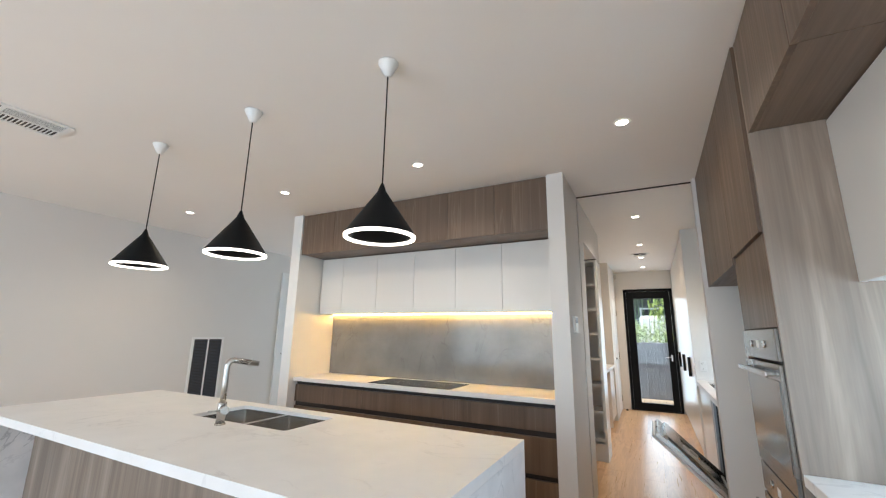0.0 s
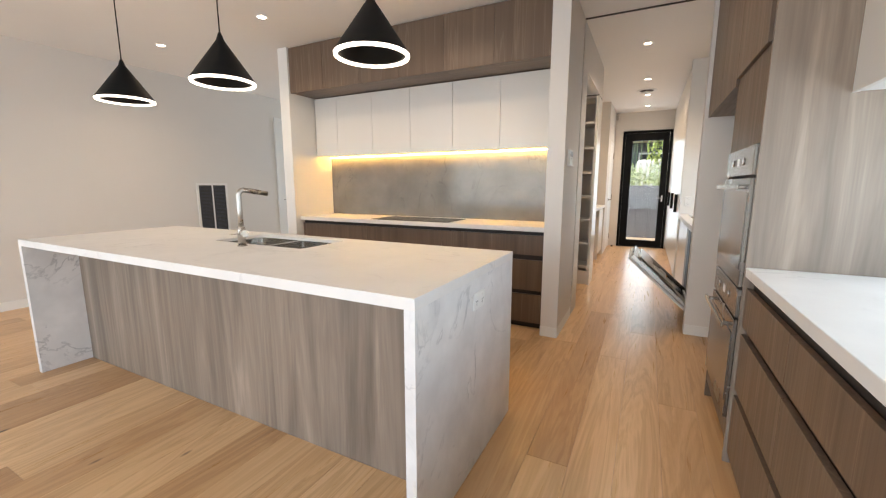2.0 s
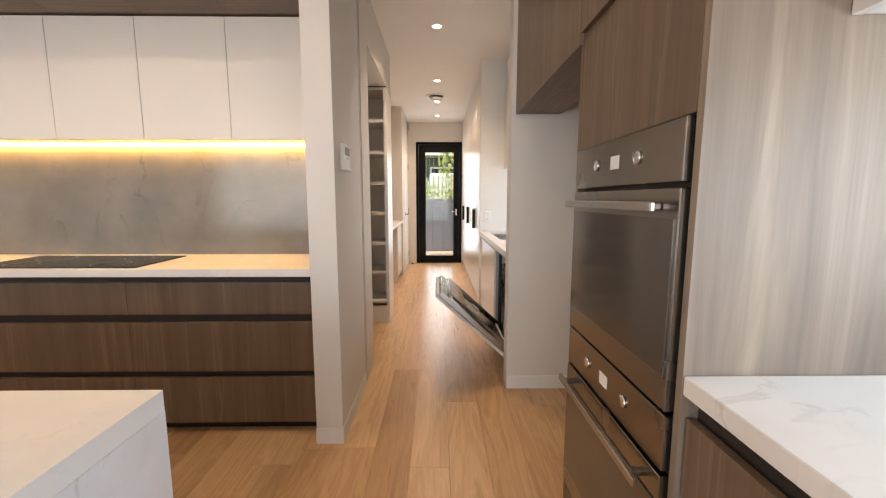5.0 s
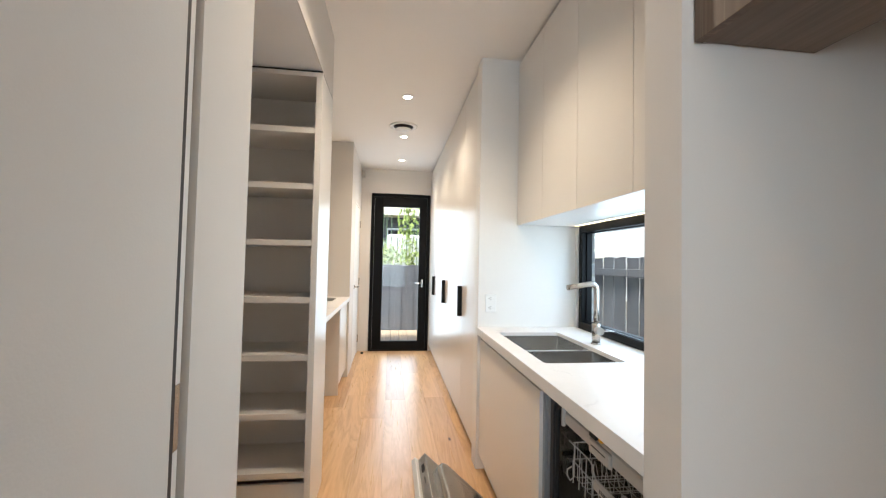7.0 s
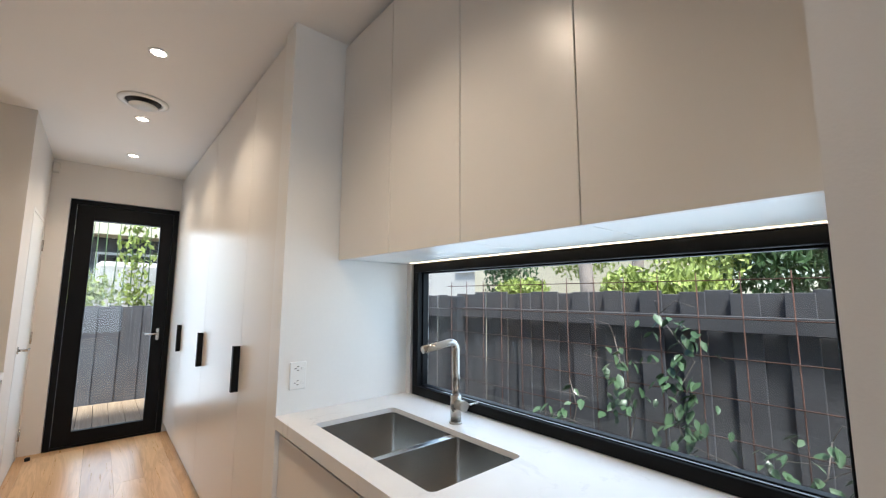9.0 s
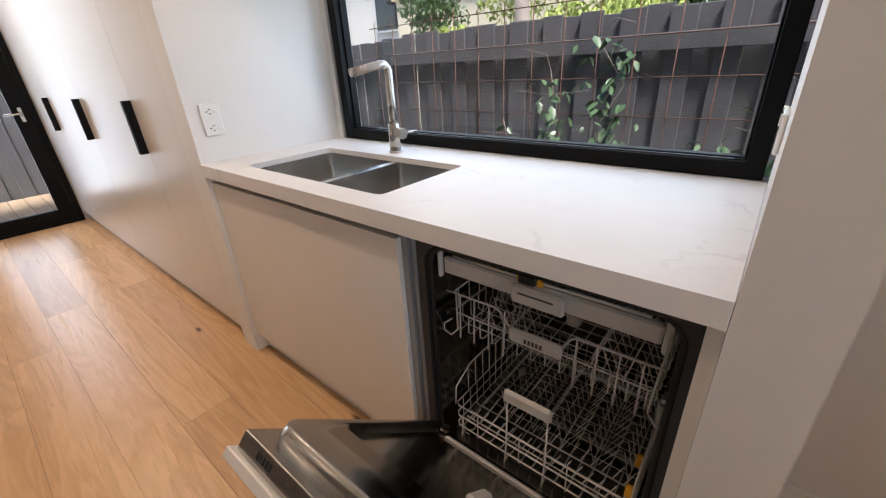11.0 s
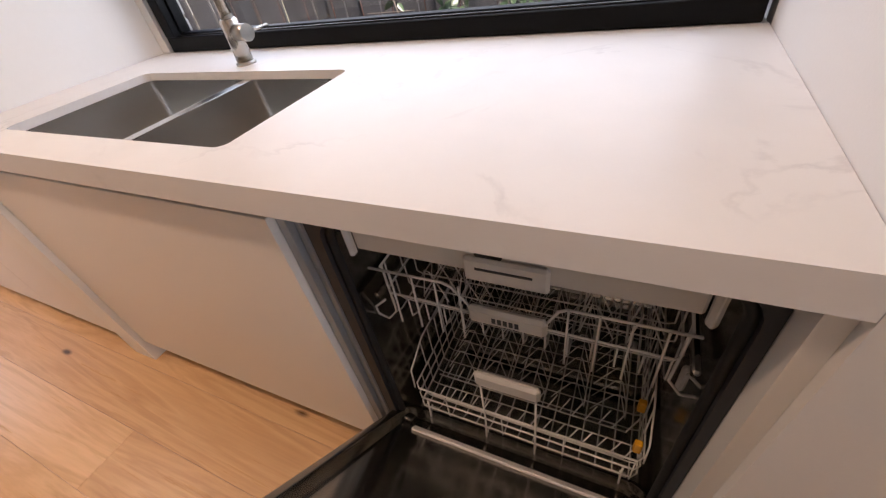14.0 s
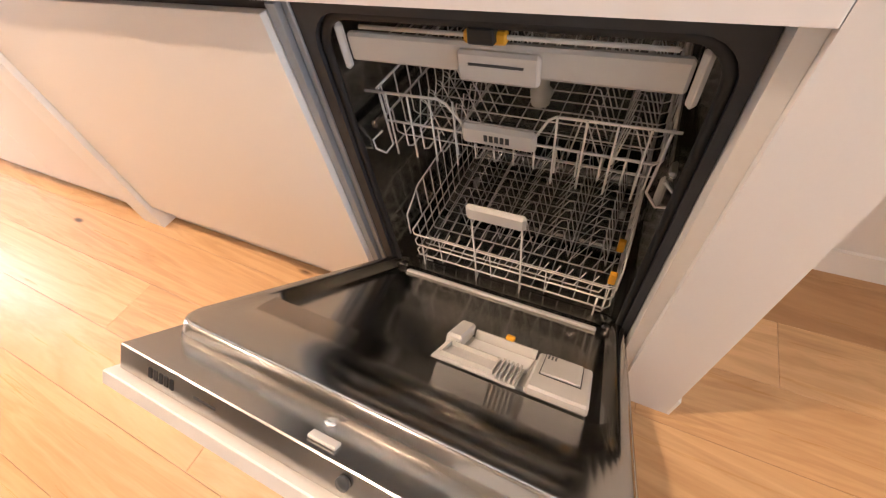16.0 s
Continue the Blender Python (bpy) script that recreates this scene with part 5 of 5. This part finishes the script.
tree((4.6, -0.2, -0.42), 3.6, [], LEAF_DARK, 0, 0.05, 9, "bare pale-branched shrub over the fence", (0, 0), 0.05)
sh = thing("fern_shrub", (5.0, 2.2, -0.42), "lime green feathery shrub behind the fence", "shrub")
cloud_of_leaves("foliage", [(5.2, 2.2, 1.5, 0.4, 0.45, 0.25), (5.4, 2.9, 1.5, 0.4, 0.35, 0.3), (5.4, 4.6, 1.5, 0.3, 0.5, 0.2), (5.0, 2.0, 0.7, 0.4, 0.8, 0.7), (6.8, 4.4, 2.2, 0.5, 0.8, 0.5), (6.2, 2.4, 1.9, 0.4, 0.6, 0.4)], 5500, 0.045, LEAF_LIME, sh, 21)
sh = thing("fern_shrub", (7.0, 6.4, -0.42), "green garden shrub in front of the cream house", "shrub")
cloud_of_leaves("foliage", [(7.0, 6.4, 2.3, 0.5, 0.7, 0.5), (7.0, 6.1, 1.5, 0.4, 0.8, 0.8)], 3000, 0.05, LEAF_DARK, sh, 22)


def house(name, base, rows, material, windows, label, roof):
    h = thing(name, base, label, "house")
    part("wall", boxes(*rows), material, h)
    part("roof", boxes(roof, r=0.02), RENDER if material is RENDER else CLAD_DARK, h)
    for x0, x1, y0, y1, z0, z1 in windows:
        w = part("window", boxes((x0, x1, y0, y1, z0, z1)), WHITE, h)
        dx, dy = (0.01, 0) if x1 - x0 < y1 - y0 else (0, 0.01)
        mx, my = (0, 0.06) if dx else (0.06, 0)
        part("pane", boxes((x0 - dx, x1 - dx - 0.02 * bool(dx), y0 + my, y1 - my, z0 + 0.06, z1 - 0.06) if dx else (x0 + mx, x1 - mx, y0 - dy, y1 - dy - 0.02, z0 + 0.06, z1 - 0.06)), DARK_GLASS, w)
    return h


house("neighbour_house", (13, 9, -0.42), ((12.0, 18, 11.0, 20, -0.42, 4.6),), BRICK_WHITE, [(11.9, 12.0, 12, 13.2, 2.4, 3.9)], "two-storey cream house with white windows", (11.7, 18.3, 10.7, 20.3, 4.6, 4.9))
house("garden_shed", (9.6, 5.6, -0.42), ((9.0, 10.5, 3.4, 9.2, -0.42, 2.75),), RENDER, [(8.95, 9.0, 4.0, 4.7, 1.2, 1.8)], "low cream rendered outbuilding with a flat roof", (8.9, 10.6, 3.3, 9.3, 2.75, 2.82))
house("neighbour_house", (1.0, 15, -0.42), ((-4.0, 4.0, 13.0, 20, -0.42, 3.1), (-4, 4.0, 13.4, 20, 3.1, 4.6)), CLAD_DARK, [(-1.6, -0.5, 12.95, 13.0, 1.4, 2.6), (0.2, 1.8, 12.95, 13.0, 1.4, 2.4), (-0.9, 0.4, 13.35, 13.4, 3.9, 4.5)], "dark-clad two-storey house beyond the back fence", (-4.3, 4.3, 12.7, 20.3, 4.6, 4.8))
bl = thing("balcony", (0.5, 12.5, 2.9), "cream timber balcony front on the dark house", "balcony")
for z in (2.75, 3.2, 3.65):
    part("rail_board", boxes((-3.6, 3.6, 12.3, 12.4, z, z + 0.26), r=0.01), RENDER, bl)
part("floor", boxes((-3.6, 3.6, 12.4, 13.0, 2.75, 2.9)), RENDER, bl)
tk = thing("water_tank", (0.9, 9.6, -0.42), "pale grey rainwater tank behind the fence", "tank")
part("tank_body", boxes((0.25, 1.7, 9.2, 9.9, -0.42, 1.95), r=0.08), GREY_PLASTIC, tk)
sh = thing("bamboo", (0.5, 8.6, -0.42), "bright green bamboo behind the back fence", "shrub")
cloud_of_leaves("foliage", [(0.75, 8.5, 2.1, 0.25, 0.3, 0.9), (0.05, 8.4, 1.5, 0.45, 0.3, 0.35), (0.6, 8.4, 1.4, 0.9, 0.3, 0.25)], 1100, 0.05, LEAF_LIME, sh, 31)
for k in range(9):
    bx = 0.0 + k * 0.11
    part("cane", tube(bmesh.new(), [(bx, 8.5, -0.42), (bx + 0.05, 8.5, 1.3), (bx + rnd.uniform(0.0, 0.2), 8.45, 2.7)], [0.012, 0.01, 0.004], 6), LEAF_DARK, sh)
sh = thing("garden_shrub", (-0.5, 8.8, -0.42), "dark green garden shrub behind the back fence", "shrub")
cloud_of_leaves("foliage", [(-0.4, 8.8, 1.5, 0.6, 0.4, 0.5), (1.5, 8.7, 1.3, 0.4, 0.3, 0.3)], 2000, 0.05, LEAF_DARK, sh, 33)

# ---- floor boards ----
floor = tagged(new("floor"), "wide oak floorboards with knots, satin finish", "floor", kind="structure")
rng = random.Random(4)
BOARD_W = 0.186
plank_meshes = {}


def plank_mesh(length):
    if length not in plank_meshes:
        bm = box(bmesh.new(), 0.0003, BOARD_W - 0.0003, 0.0003, length - 0.0003, -0.02, 0.0, 0.0007)
        me = bpy.data.meshes.new("floorboard")
        bm.to_mesh(me)
        bm.free()
        me.materials.append(FLOOR)
        plank_meshes[length] = me
    return plank_meshes[length]


def lay(x, y0, y1, start, sizes):
    y = start
    while y < y1 - 0.01:
        want = rng.choice(sizes)
        a, b = max(y, y0), min(y + want, y1)
        if b - a > 0.05:
            ob = new("floorboard", plank_mesh(round(b - a, 1)) if abs(round(b - a, 1) - (b - a)) < 1e-6 else plank_mesh(round(b - a, 3)))
            ob.location = (x, a, 0)
            ob.parent = floor
        y += want


for i in range(36):
    x = -5.04 + i * BOARD_W
    sizes = (1.8, 2.1, 2.4) if x > -1.2 else (2.1, 2.7, 3.3)
    lay(x, -6.45, 5.78 if x > -1.6 else 4.0, -7.4 - rng.random() * 1.8, sizes)
